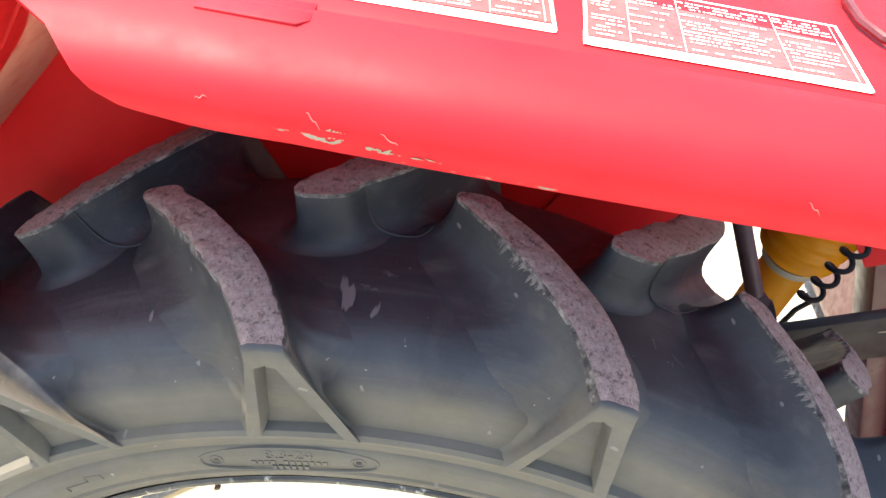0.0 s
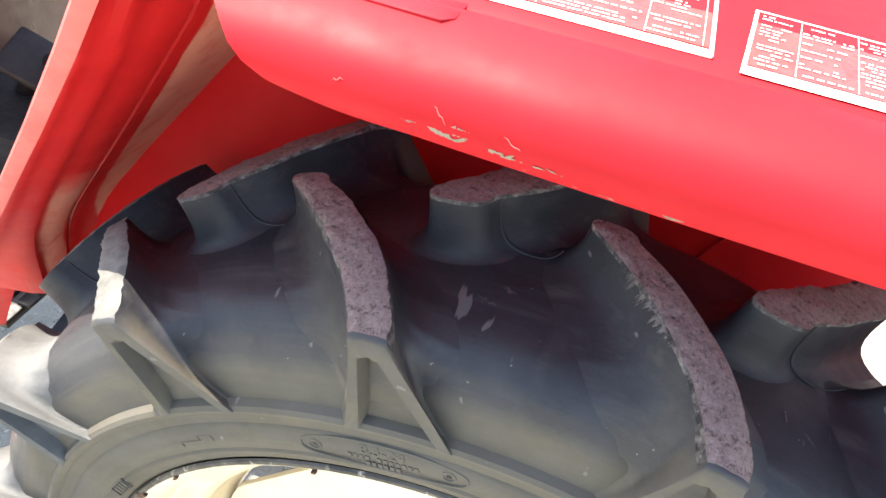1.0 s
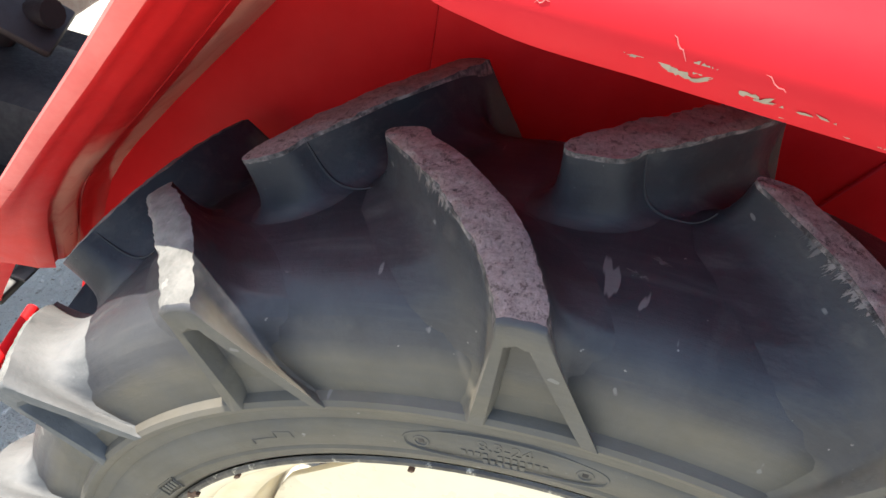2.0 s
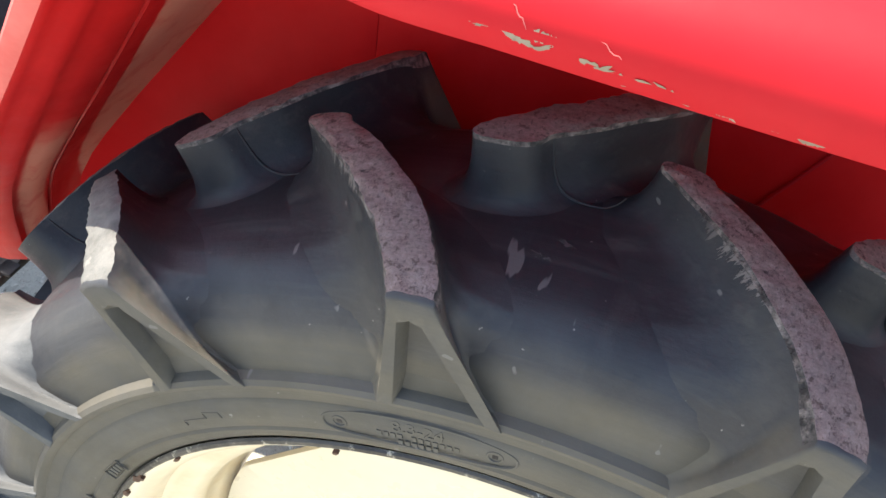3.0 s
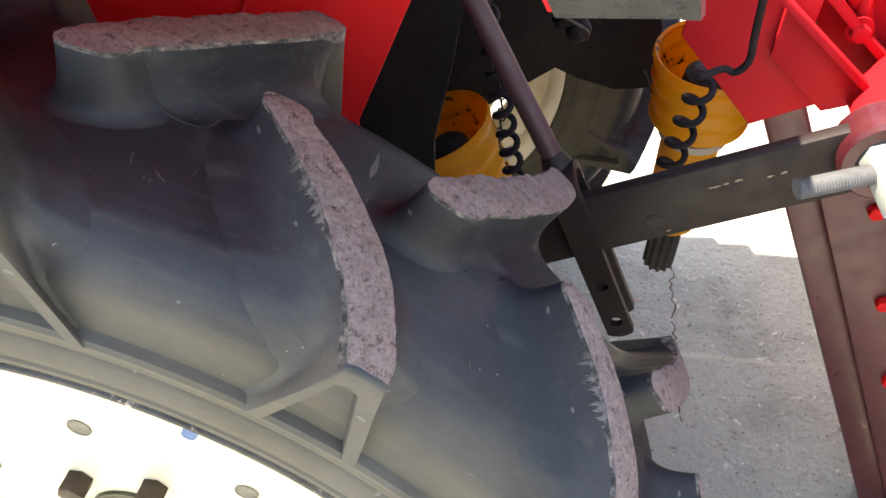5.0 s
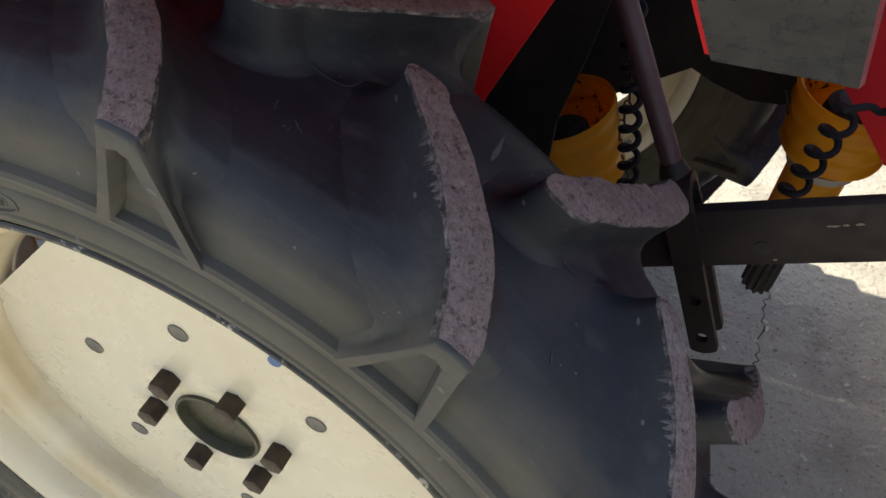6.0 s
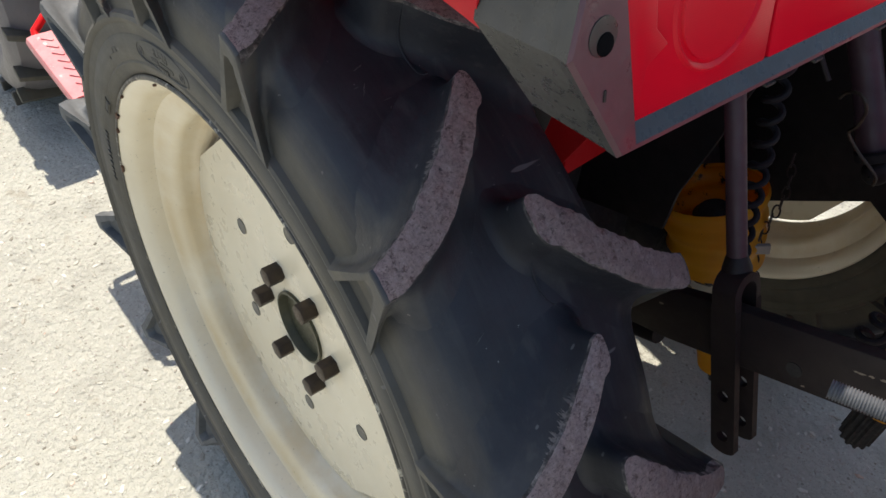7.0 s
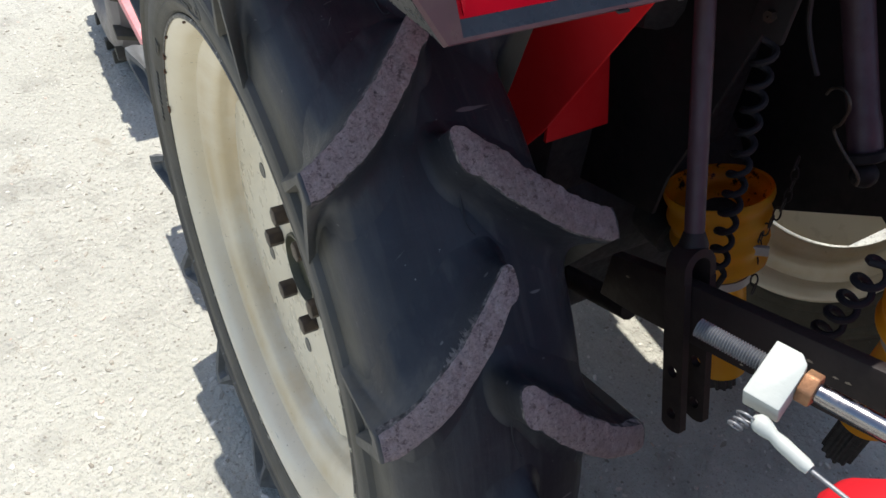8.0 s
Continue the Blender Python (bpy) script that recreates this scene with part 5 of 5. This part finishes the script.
    # crimped cable eye hung under the block
    c0, c1 = at(0.058, 0.034, -0.004), at(0.094, 0.042, -0.001)
    part("cable_eye", sweep([c0 - (c1 - c0) * 0.04, c0.lerp(c1, 0.02), c0.lerp(c1, 0.10), c0.lerp(c1, 0.22), c0.lerp(c1, 0.34), c0.lerp(c1, 0.50), c0.lerp(c1, 0.9), c1], [0.0020, 0.0048, 0.0056, 0.0050, 0.0036, 0.0044, 0.0042, 0.0034], 14), WHITE_PAINT, s, "pale crimped cable eye")
    c2 = at(0.165, 0.052, 0.0)
    part("cable", sweep([c1, c1.lerp(c2, 0.5), c2], 0.0013, 8), ZINC, s)
    part("cable_end", sweep([c2.lerp(c1, 0.30), c2.lerp(c1, 0.22), c2.lerp(c1, 0.02)], [0.0036, 0.0044, 0.0044], 6), WHITE_PAINT, s)
    for k, (r, shift) in enumerate(((0.0062, 0.0), (0.0044, 0.004), (0.0040, 0.0075))):
        ring = [c0 + d * (-0.004 - shift * 0.4) + u * (0.002 + shift) + (d * r * math.cos(q) + d.cross(u) * 0.8 * r * math.sin(q)) for q in [2 * math.pi * n / 18 for n in range(19)]]
        part("spring_clip", sweep(ring, 0.0008, 6), ZINC, s)


build_check_chain()

# ---- power take-off shafts ----


def bell_shaft(at_top, at_foot, r_bell, h_bell, r_tube, bare, label):
    top, foot = Vector(at_top), Vector(at_foot)
    ax = (foot - top)
    L = ax.length
    t = thing("drive_shaft", at_foot, label, "drive shaft", "drive shafts with yellow guards")
    prof_out, prof_in = [], []
    for k in range(33):
        u = k / 32
        r = r_bell * (1 - 0.16 * u) + 0.0022 * math.sin(u * 2 * math.pi * 4)
        if u > 0.85:
            r = r_bell * 0.84 - (u - 0.85) / 0.15 * (r_bell * 0.84 - r_tube * 1.12)
        prof_out.append((u * h_bell, r))
        prof_in.append((u * h_bell * 0.96 + 0.002, r - 0.0035))
    part("guard_bell", revolve(prof_out + [(h_bell * 0.965, r_tube)], top, ax, 48, closed=False), YELLOW, t, "ribbed yellow plastic guard bell")
    part("bell_lining", revolve([(0, r_bell)] + prof_in[:-2] + [(h_bell * 0.8, 0.012)], top, ax, 48, closed=False), YELLOW_IN, t, "yellow lining smeared with black grease")
    part("yoke", revolve([(h_bell * 0.80, 0.001), (h_bell * 0.20, 0.001), (h_bell * 0.20, r_bell * 0.26), (h_bell * 0.27, r_bell * 0.40), (h_bell * 0.52, r_bell * 0.46), (h_bell * 0.80, r_bell * 0.36)], top, ax, 24), DARK_CAST, t, "black greasy yoke")
    part("band", revolve([(h_bell * 1.0, r_tube * 1.02), (h_bell * 1.0, r_tube * 1.18), (h_bell * 1.10, r_tube * 1.18), (h_bell * 1.10, r_tube * 1.02)], top, ax, 36), GREY_BAND, t)
    part("guard_tube", revolve([(h_bell * 0.9, r_tube), (L - bare, r_tube), (L - bare, r_tube - 0.004), (h_bell * 0.9, r_tube - 0.004)], top, ax, 36), YELLOW, t, "yellow plastic guard tube")
    spl = bmesh.new()
    q = Vector((0, 0, 1)).rotation_difference(ax.normalized()).to_matrix()
    rows = []
    for k in range(48):
        a = 2 * math.pi * k / 48
        r = r_tube * (0.62 if k % 4 < 2 else 0.52)
        rows.append([top + q @ Vector((r * math.cos(a), r * math.sin(a), h)) for h in (L - 0.09, L)])
    vs = grid_faces(spl, rows, close_u=True)
    spl.faces.new([v[1] for v in vs])
    part("spline", spl, DARK_CAST, t, "dark splined shaft end")
    return t


shaft = bell_shaft((0.188, 0.560, 0.612), (0.297, 0.592, 0.312), 0.067, 0.125, 0.034, 0.03, "yellow-guarded drive shaft standing under the tractor's back, greasy inside")
clamp = part("band_clamp", turned(box((0.0, -0.003, -0.007), (0.028, 0.003, 0.007), 0.001), along((0.2605, 0.5580, 0.5650), (0.2810, 0.5780, 0.5710))), GREY_BAND, shaft, "grey clamp on the guard's band")
part("clamp_screw", revolve([(-0.006, 0.001), (-0.006, 0.0052), (0.004, 0.0052), (0.004, 0.001)], (0.2640, 0.5570, 0.5660), axis=(0.45, -0.85, 0.25), steps=6), BOLT, clamp)
bell_shaft((0.493, 0.536, 0.742), (0.480, 0.581, 0.400), 0.060, 0.100, 0.033, 0.09, "yellow-guarded drive shaft with a ribbed bell, hung at an angle")


def coil_cord(p, q, radius, turns, wire, lead, tail, label):
    coil = helix(p, q, radius, turns, wire)
    pts = eased([*lead, coil[0], coil[3]])[:-6] + coil[1:] + [Vector(v) for v in tail]
    solo("coil_cord", sweep(pts, wire, 8), CORD, label, "cord", "coiled cords", at=q)


coil_cord((0.470, 0.400, 0.796), (0.452, 0.415, 0.675), 0.0105, 4.6, 0.0034, [(0.495, 0.360, 0.931), (0.496, 0.365, 0.912), (0.497, 0.375, 0.875), (0.499, 0.385, 0.840), (0.500, 0.390, 0.815), (0.492, 0.395, 0.801), (0.482, 0.398, 0.802)], [(0.450, 0.417, 0.661), (0.444, 0.421, 0.627)], "thick black coiled cord hanging by the drive shaft")
coil_cord((0.262, 0.436, 0.885), (0.300, 0.456, 0.600), 0.0092, 11.5, 0.0036, [(0.245, 0.43, 1.03), (0.255, 0.434, 0.95)], [(0.303, 0.46, 0.57), (0.305, 0.465, 0.54)], "thick black coiled cord hanging beside the lift rod")


def build_chain(p, q, n):
    p, q = Vector(p), Vector(q)
    ch = thing("chain", q, "thin dark steel safety chain hanging from the yellow guard", "chain", "safety chains")
    for k in range(n):
        c = p.lerp(q, (k + 0.5) / n) + Vector((0.006 * math.sin(k * 0.5), 0.006 * math.cos(k * 0.4), 0))
        side = Vector((1, 0.3, 0)) if k % 2 else Vector((-0.3, 1, 0))
        side.normalize()
        d = (q - p).normalized()
        loop = [c + d * 0.0088 * math.cos(t) + side * 0.0046 * math.sin(t) for t in [2 * math.pi * j / 12 for j in range(13)]]
        part("chain_link", sweep(loop, 0.0012, 5, caps=False), BLACK_STEEL, ch)


build_chain((0.250, 0.590, 0.690), (0.282, 0.572, 0.500), 15)
build_chain((0.427, 0.528, 0.715), (0.446, 0.530, 0.668), 4)

# ---- tractor body in the shade ----


def build_body():
    t = TRACTOR
    part("axle_tube", revolve([(0.085, 0.001), (0.085, 0.075), (0.12, 0.085), (0.25, 0.085), (0.27, 0.12), (0.79, 0.12), (0.81, 0.085), (0.95, 0.085), (0.97, 0.001)], (0, 0, ZC), steps=40), DARK_CAST, t, "dark cast axle housing")
    part("gearbox", box((-0.42, 0.36, 0.30), (0.085, 0.70, 0.86), 0.03), DARK_CAST, t)
    part("tunnel", box((-1.08, 0.46, 0.28), (-0.425, 0.64, 0.56), 0.04), DARK_CAST, t)
    part("lift_case", box((-0.30, 0.37, 0.84), (0.17, 0.69, 1.04), 0.03), DARK_CAST, t)
    part("pto_stub", revolve([(0.0, 0.03), (0.09, 0.03), (0.09, 0.0175), (0.17, 0.0175), (0.17, 0.001), (0.0, 0.001)], (0.08, 0.535, 0.52), axis=(1, 0, 0), steps=24), DARK_CAST, t)
    part("bracket", slab([(-0.05, 1.0), (0.29, 1.0), (0.253, 0.842), (0.238, 0.772), (0.217, 0.69), (0.214, 0.635), (-0.05, 0.55)], "y", 0.42, 0.426, 0.001), SOOT, t, "black plate bracket behind the fender")
    bm = bmesh.new()
    edge = [(0.171, 0.276, 0.750), (0.157, 0.370, 0.740), (0.132, 0.370, 0.812), (0.090, 0.370, 0.95), (0.150, 0.274, 0.95)]
    grid_faces(bm, [edge, [(x - 0.004, y, z) for x, y, z in edge]], close_v=True)
    bm.verts.ensure_lookup_table()
    bm.faces.new(bm.verts[:5])
    bm.faces.new(bm.verts[5:10])
    part("fender_stay", bm, RED_DULL, t, "dull red stay plate")
    part("far_shield", slab([(-0.10, 1.0), (0.42, 1.0), (0.449, 0.69), (0.456, 0.65), (0.461, 0.606), (0.455, 0.596), (0.44, 0.588), (0.40, 0.584), (0.35, 0.598), (0.32, 0.612), (0.20, 0.526), (0.10, 0.46), (-0.10, 0.45)], "y", 0.712, 0.718, 0.001), SOOT, t, "black shield plate")
    part("lift_arm", sweep([(0.02, 0.40, 1.02), (0.09, 0.39, 1.12), (0.15, 0.38, 1.15), (0.18, 0.378, 1.14)], [0.03, 0.028, 0.024, 0.02], 14), BLACK_STEEL, t)
    part("seat_base", box((-0.40, 0.30, 1.06), (0.10, 0.76, 1.16), 0.02), DARK_CAST, t)
    # unseen plate, added to shade the ground behind and close sun leaks
    part("rear_deck", box((-0.20, 0.2335, 1.10), (0.40, 0.84, 1.125), 0.008), DARK_CAST, t)
    part("seat_back", box((0.02, 0.32, 1.16), (0.12, 0.74, 1.55), 0.03), MAT_PAD, t)
    part("top_link", sweep([(0.195, 0.55, 1.005), (0.26, 0.55, 0.902), (0.318, 0.55, 0.809), (0.322, 0.55, 0.803), (0.340, 0.55, 0.774)], [0.0155, 0.0155, 0.0155, 0.0170, 0.0170], 18), ROD_PAINT, t, "dark maroon top link tube")
    d = Vector((0.53, 0, -0.85))
    part("clamp_ring", revolve([(-0.006, 0.017), (-0.004, 0.0205), (0.004, 0.0205), (0.006, 0.017)], (0.343, 0.545, 0.775), axis=d, steps=28), SOOT, t)
    part("ball_joint", revolve([(0.014 * math.sin(q), 0.014 * math.cos(q)) for q in [-1.5 + 3.0 * k / 10 for k in range(11)]], (0.352, 0.545, 0.757), axis=(0, 1, 0), steps=24), SOOT, t)
    part("lock_clip", sweep(eased([(0.300, 0.503, 0.832), (0.305, 0.500, 0.842), (0.318, 0.498, 0.848), (0.329, 0.500, 0.836), (0.327, 0.503, 0.815), (0.322, 0.506, 0.803), (0.338, 0.511, 0.787), (0.361, 0.516, 0.771), (0.362, 0.520, 0.756)], 5), 0.0017, 8), BOLT, t)
    part("lock_rod", sweep(eased([(0.245, 0.50, 0.905), (0.252, 0.50, 0.885), (0.268, 0.50, 0.862), (0.290, 0.50, 0.838)], 4), 0.0028, 8), BLACK_STEEL, t)
    part("cross_shaft", revolve([(0.40, 0.001), (0.40, 0.022), (0.62, 0.022), (0.62, 0.001)], (0.19, 0, 0.93), steps=24), SOOT, t)
    # clips and hose stubs on the plate behind the lift rod
    for z0 in (1.005, 0.955):
        part("hose_stub", sweep(eased([(0.205, 0.405, z0 + 0.02), (0.225, 0.40, z0 + 0.004), (0.246, 0.398, z0)], 4), 0.0055, 10), CORD, t)
    part("latch_plate", box((0.262, 0.400, 0.905), (0.300, 0.406, 0.985), 0.002), SOOT, t)
    for z0 in (0.925, 0.968):
        part("latch_bolt", revolve([(0.0, 0.001), (0.0, 0.0055), (0.006, 0.0055), (0.006, 0.001)], (0.282, 0.394, z0), steps=6), BOLT, t)
    part("stabiliser", sweep([(0.06, 0.34, 0.46), (0.20, 0.325, 0.56), (0.30, 0.33, 0.60)], 0.013, 10), SOOT, t)
    part("link_bracket", box((0.03, 0.28, 0.46), (0.17, 0.36, 0.60), 0.01), SOOT, t)
    part("far_fender_wall", slab([(0.352, 1.12), (0.345, 1.07), (0.212, 0.80), (0.12, 0.66), (-0.10, 0.55), (-0.60, 0.50), (-0.645, 0.607), (-0.281, 1.122)], "y", 0.864, 0.868, 0.001), RED_DULL, t)
    # out of view, added to block the sun; their gaps throw flecks of light
    for x0, x1, y1 in ((-0.66, -0.485, 0.836), (-0.484, -0.37, 0.824), (-0.369, -0.166, 0.836), (-0.165, -0.148, 0.816), (-0.147, 0.058, 0.836)):
        part("seat_rail", box((x0, 0.60, 1.035), (x1, y1, 1.056), 0.003), DARK_CAST, t)
    # unseen edges run further in and back than a fender's, to block the sun
    part("far_fender_top", slab([(-0.28, 0.842), (0.405, 0.842), (0.405, 1.135), (-0.16, 1.135)], "z", 1.126, 1.131, 0.001), RED_DULL, t)


build_body()


def build_platform():
    p = part("footplate", box((-1.35, 0.245, 0.425), (-0.70, 0.83, 0.440), 0.004), MAT_PAD, TRACTOR, "black rubber-padded footplate")
    bm0 = box((-0.012, -0.012, 0.0), (0.012, 0.012, 0.006), 0.003)
    pad = finish(bm0, "pad", MAT_PAD)
    for i in range(11):
        for j in range(9):
            ob = new("pad", pad)
            ob.parent = p
            ob.location = Vector((-1.06 + 0.036 * i, 0.29 + 0.036 * j, 0.4405)) - origin_of(p)
    ped = part("pedal", sweep([(-0.98, 0.60, 0.46), (-0.93, 0.585, 0.56), (-0.87, 0.565, 0.63), (-0.80, 0.55, 0.655)], [0.014, 0.016, 0.018, 0.02], 12), BLACK_STEEL, TRACTOR, "black worn steel pedal")
    part("pedal_pad", turned(box((-0.055, -0.045, -0.008), (0.055, 0.045, 0.008), 0.006), Matrix.Translation((-0.845, 0.545, 0.645)) @ Euler((0.25, 0.5, 0.3)).to_matrix().to_4x4()), BLACK_STEEL, ped)
    # drawn up to 1.40, beyond view, to throw shade on the pedal
    part("dash_panel", slab([(0.30, 0.44), (1.02, 0.44), (0.98, 1.00), (0.80, 1.40), (0.34, 1.40)], "x", -1.06, -1.03, 0.01), MAROON, TRACTOR, "dark maroon dash panel")
    part("cowl", box((-1.42, 0.30, 0.44), (-1.10, 0.80, 1.05), 0.03), MAROON, TRACTOR, "dark maroon cowl panel")


build_platform()


def build_step():
    lip = [(0.030, 0.440), (0.0275, 0.452), (0.031, 0.4605), (0.040, 0.463), (0.135, 0.466), (0.135, 0.463), (0.041, 0.4602), (0.033, 0.458), (0.030, 0.452), (0.0325, 0.440)]
    bm = bmesh.new()
    vs = grid_faces(bm, [[(x + 0.05 * (y - 0.03), y, z - 0.012 * (x + 0.76)) for y, z in lip] for x in (-0.870, -0.80, -0.72, -0.648)], close_v=True)
    bm.faces.new(vs[0])
    bm.faces.new(vs[-1])
    s = part("step", bm, STEP_PINK, TRACTOR, "faded pink tread plate step with raised bars")
    for k in range(16):
        b = box((-0.011, -0.0022, 0.0), (0.011, 0.0022, 0.0026), 0.0006)
        x = -0.855 + 0.0135 * k
        turned(b, Matrix.Translation((x, 0.058 if k % 2 else 0.092, 0.4634 - 0.012 * (x + 0.76))) @ Euler((0, 0, 0.75 if k % 2 else -0.75)).to_matrix().to_4x4())
        part("tread_bar", b, STEP_PINK, s)
    part("step_tube", sweep([(-0.640, 0.235, 0.46), (-0.622, 0.12, 0.455), (-0.617, 0.062, 0.452), (-0.628, 0.042, 0.450), (-0.655, 0.040, 0.450), (-0.76, 0.044, 0.452), (-0.865, 0.046, 0.454), (-0.885, 0.050, 0.462), (-0.895, 0.075, 0.48), (-0.905, 0.13, 0.50), (-0.91, 0.235, 0.50)], 0.0075, 10), RED_DULL, s)


build_step()


def build_front_wheel():
    c = (-1.49, 0.05, 0.30)
    prof = [(0.03, 0.165), (0.01, 0.18), (0.0, 0.21), (0.005, 0.25), (0.02, 0.275), (0.05, 0.285), (0.10, 0.288), (0.15, 0.285), (0.18, 0.275), (0.195, 0.25), (0.20, 0.21), (0.19, 0.18), (0.17, 0.165)]
    tyre = part("front_tyre", revolve(prof, c, steps=64, closed=False), RUBBER, TRACTOR, "small black lugged front tyre")
    bm = bmesh.new()
    slab([(-0.012, 0.27), (0.012, 0.27), (0.008, 0.305), (-0.008, 0.305)], "y", 0.0, 0.095, 0.003, bm)
    for v in bm.verts:
        v.co.x += 0.35 * (v.co.y - 0.0)
    mesh = finish(bm, "lug", RUBBER)
    for k in range(32):
        lug = new("lug", mesh)
        lug.parent = tyre
        far = k % 2
        lug.matrix_local = Matrix.Translation(Vector(c) - origin_of(tyre)) @ Matrix.Rotation(2 * math.pi * k / 32, 4, "Y") @ (Matrix.Translation((0, 0.20, 0)) @ Matrix.Diagonal((1, -1, 1, 1)) if far else Matrix.Identity(4))
    part("front_rim", revolve([(0.03, 0.168), (0.025, 0.16), (0.05, 0.15), (0.07, 0.145), (0.075, 0.001), (0.085, 0.001), (0.085, 0.15), (0.17, 0.155), (0.17, 0.168)], c, steps=48), CREAM, TRACTOR)


build_front_wheel()

# ---- implement hitched behind ----


def build_implement():
    t = thing("implement", (0.70, 0.55, 0.10), "red painted tiller frame hitched behind the tractor, scuffed", "implement")
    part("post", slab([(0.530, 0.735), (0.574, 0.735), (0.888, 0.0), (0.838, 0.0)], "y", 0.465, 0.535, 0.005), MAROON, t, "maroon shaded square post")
    a, b = Vector((0.640, 0.46, 0.70)), Vector((0.868, 0.46, 0.05))
    # a red rail; maroon stands in for the shade it lies in
    rail = part("side_rail", slab([(0.592, 0.675), (0.700, 0.675), (0.968, 0.05), (0.857, 0.05)], "y", 0.448, 0.463, 0.003), MAROON, t, "red side rail, its shade painted in as maroon")
    for k in range(4):
        c = a.lerp(b, 0.12 + 0.2 * k)
        part("rail_bolt", slab([(x + c.x, z + c.z) for x, z in hexagon(0.009, 0.3)], "y", 0.438, 0.449, 0.0015), RED_DULL, rail)
    plate = [(0.449, 0.800), (0.527, 0.708), (0.583, 0.735), (0.560, 0.800), (0.565, 0.86), (0.530, 0.90), (0.470, 0.90)]
    part("side_plate", slab(plate, "y", 0.458, 0.463, 0.0008), RED, t, "bright red bent steel plate")
    part("cover_plate", slab([(0.5290, 0.7875), (0.5320, 0.836), (0.537, 0.838), (0.6100, 0.766), (0.612, 0.742), (0.586, 0.733)], "y", 0.449, 0.455, 0.0010), RED, t, "sunlit red cover plate")
    for x0, z0, x1, z1, ya, yb, w in ((0.495, 0.876, 0.625, 0.757, 0.436, 0.449, 0.0035), (0.528, 0.879, 0.640, 0.770, 0.470, 0.500, 0.0040)):
        m = along((x0, 0, z0), (x1, 0, z1))
        part("flange", turned(box((0, ya, -w), (math.hypot(x1 - x0, z1 - z0), yb, w), 0.0012), m), RED, t, "narrow red flange along the plate's top edge")
    part("gear_housing", box((0.575, 0.50, 0.80), (0.80, 0.64, 1.02), 0.03), RED_DULL, t, "dark red cast housing")
    part("casting", slab([(0.530, 0.900), (0.562, 0.815), (0.580, 0.782), (0.622, 0.730), (0.66, 0.695), (0.82, 0.69), (0.82, 1.0), (0.56, 1.0)], "y", 0.502, 0.60, 0.008), RED, t, "red cast side of the gear case")
    for k in range(3):
        c = Vector((0.572 + 0.017 * k, 0.495, 0.872 - 0.030 * k))
        rib = eased([c + Vector((-0.012, 0.02, 0.035)), c + Vector((0.0, 0, 0.018)), c + Vector((0.004, -0.004, 0.0)), c + Vector((0.012, 0.002, -0.022)), c + Vector((0.030, 0.02, -0.040))], 4)
        part("casting_rib", sweep(rib, 0.0075, 10), RED, t)
    for x0, z0 in ((0.571, 0.873), (0.606, 0.802), (0.640, 0.745)):
        bolt = part("housing_bolt", slab([(x + x0, z + z0) for x, z in hexagon(0.0092, 0.4)], "y", 0.468, 0.478, 0.0014), RED, t)
        part("washer", revolve([(0.4785, 0.002), (0.4785, 0.0125), (0.4815, 0.0125), (0.4815, 0.002)], (x0, 0, z0), steps=24), RED, bolt)
    part("gear_case", revolve([(-0.08, 0.001), (-0.08, 0.06), (-0.05, 0.085), (0.05, 0.085), (0.08, 0.06), (0.08, 0.001)], (0.68, 0.56, 0.88), axis=(0, 1, 0), steps=36), RED, t, "red cast gear case")
    for k in range(5):
        a = 2 * math.pi * k / 5
        part("case_bolt", revolve([(0, 0.001), (0, 0.013), (0.014, 0.013), (0.014, 0.001)], (0.68 + 0.066 * math.cos(a), 0.468, 0.88 + 0.066 * math.sin(a)), steps=6), RED, t)
    part("hood", slab([(0.60, 0.745), (0.63, 0.79), (0.72, 0.84), (0.95, 0.86), (0.95, 0.72), (0.66, 0.71)], "y", 0.36, 0.47, 0.012), RED, t, "rounded red hood edge")
    part("hitch_arm", slab([(0.592, 0.800), (0.612, 0.828), (0.66, 0.86), (0.78, 0.88), (0.80, 0.78), (0.66, 0.75), (0.60, 0.775)], "y", 0.175, 0.215, 0.010), RED, t, "rounded red hitch arm in the sun")
    # unseen box, added to keep rear sky light off the ground
    part("tiller_hood", box((0.94, -0.02, 0.05), (1.45, 1.35, 0.80), 0.05), MAROON, t, "dark maroon box added out of view to block sky light")
    part("deck", box((0.90, 0.25, 0.34), (1.25, 0.90, 0.40), 0.01), RED_DULL, t)


build_implement()
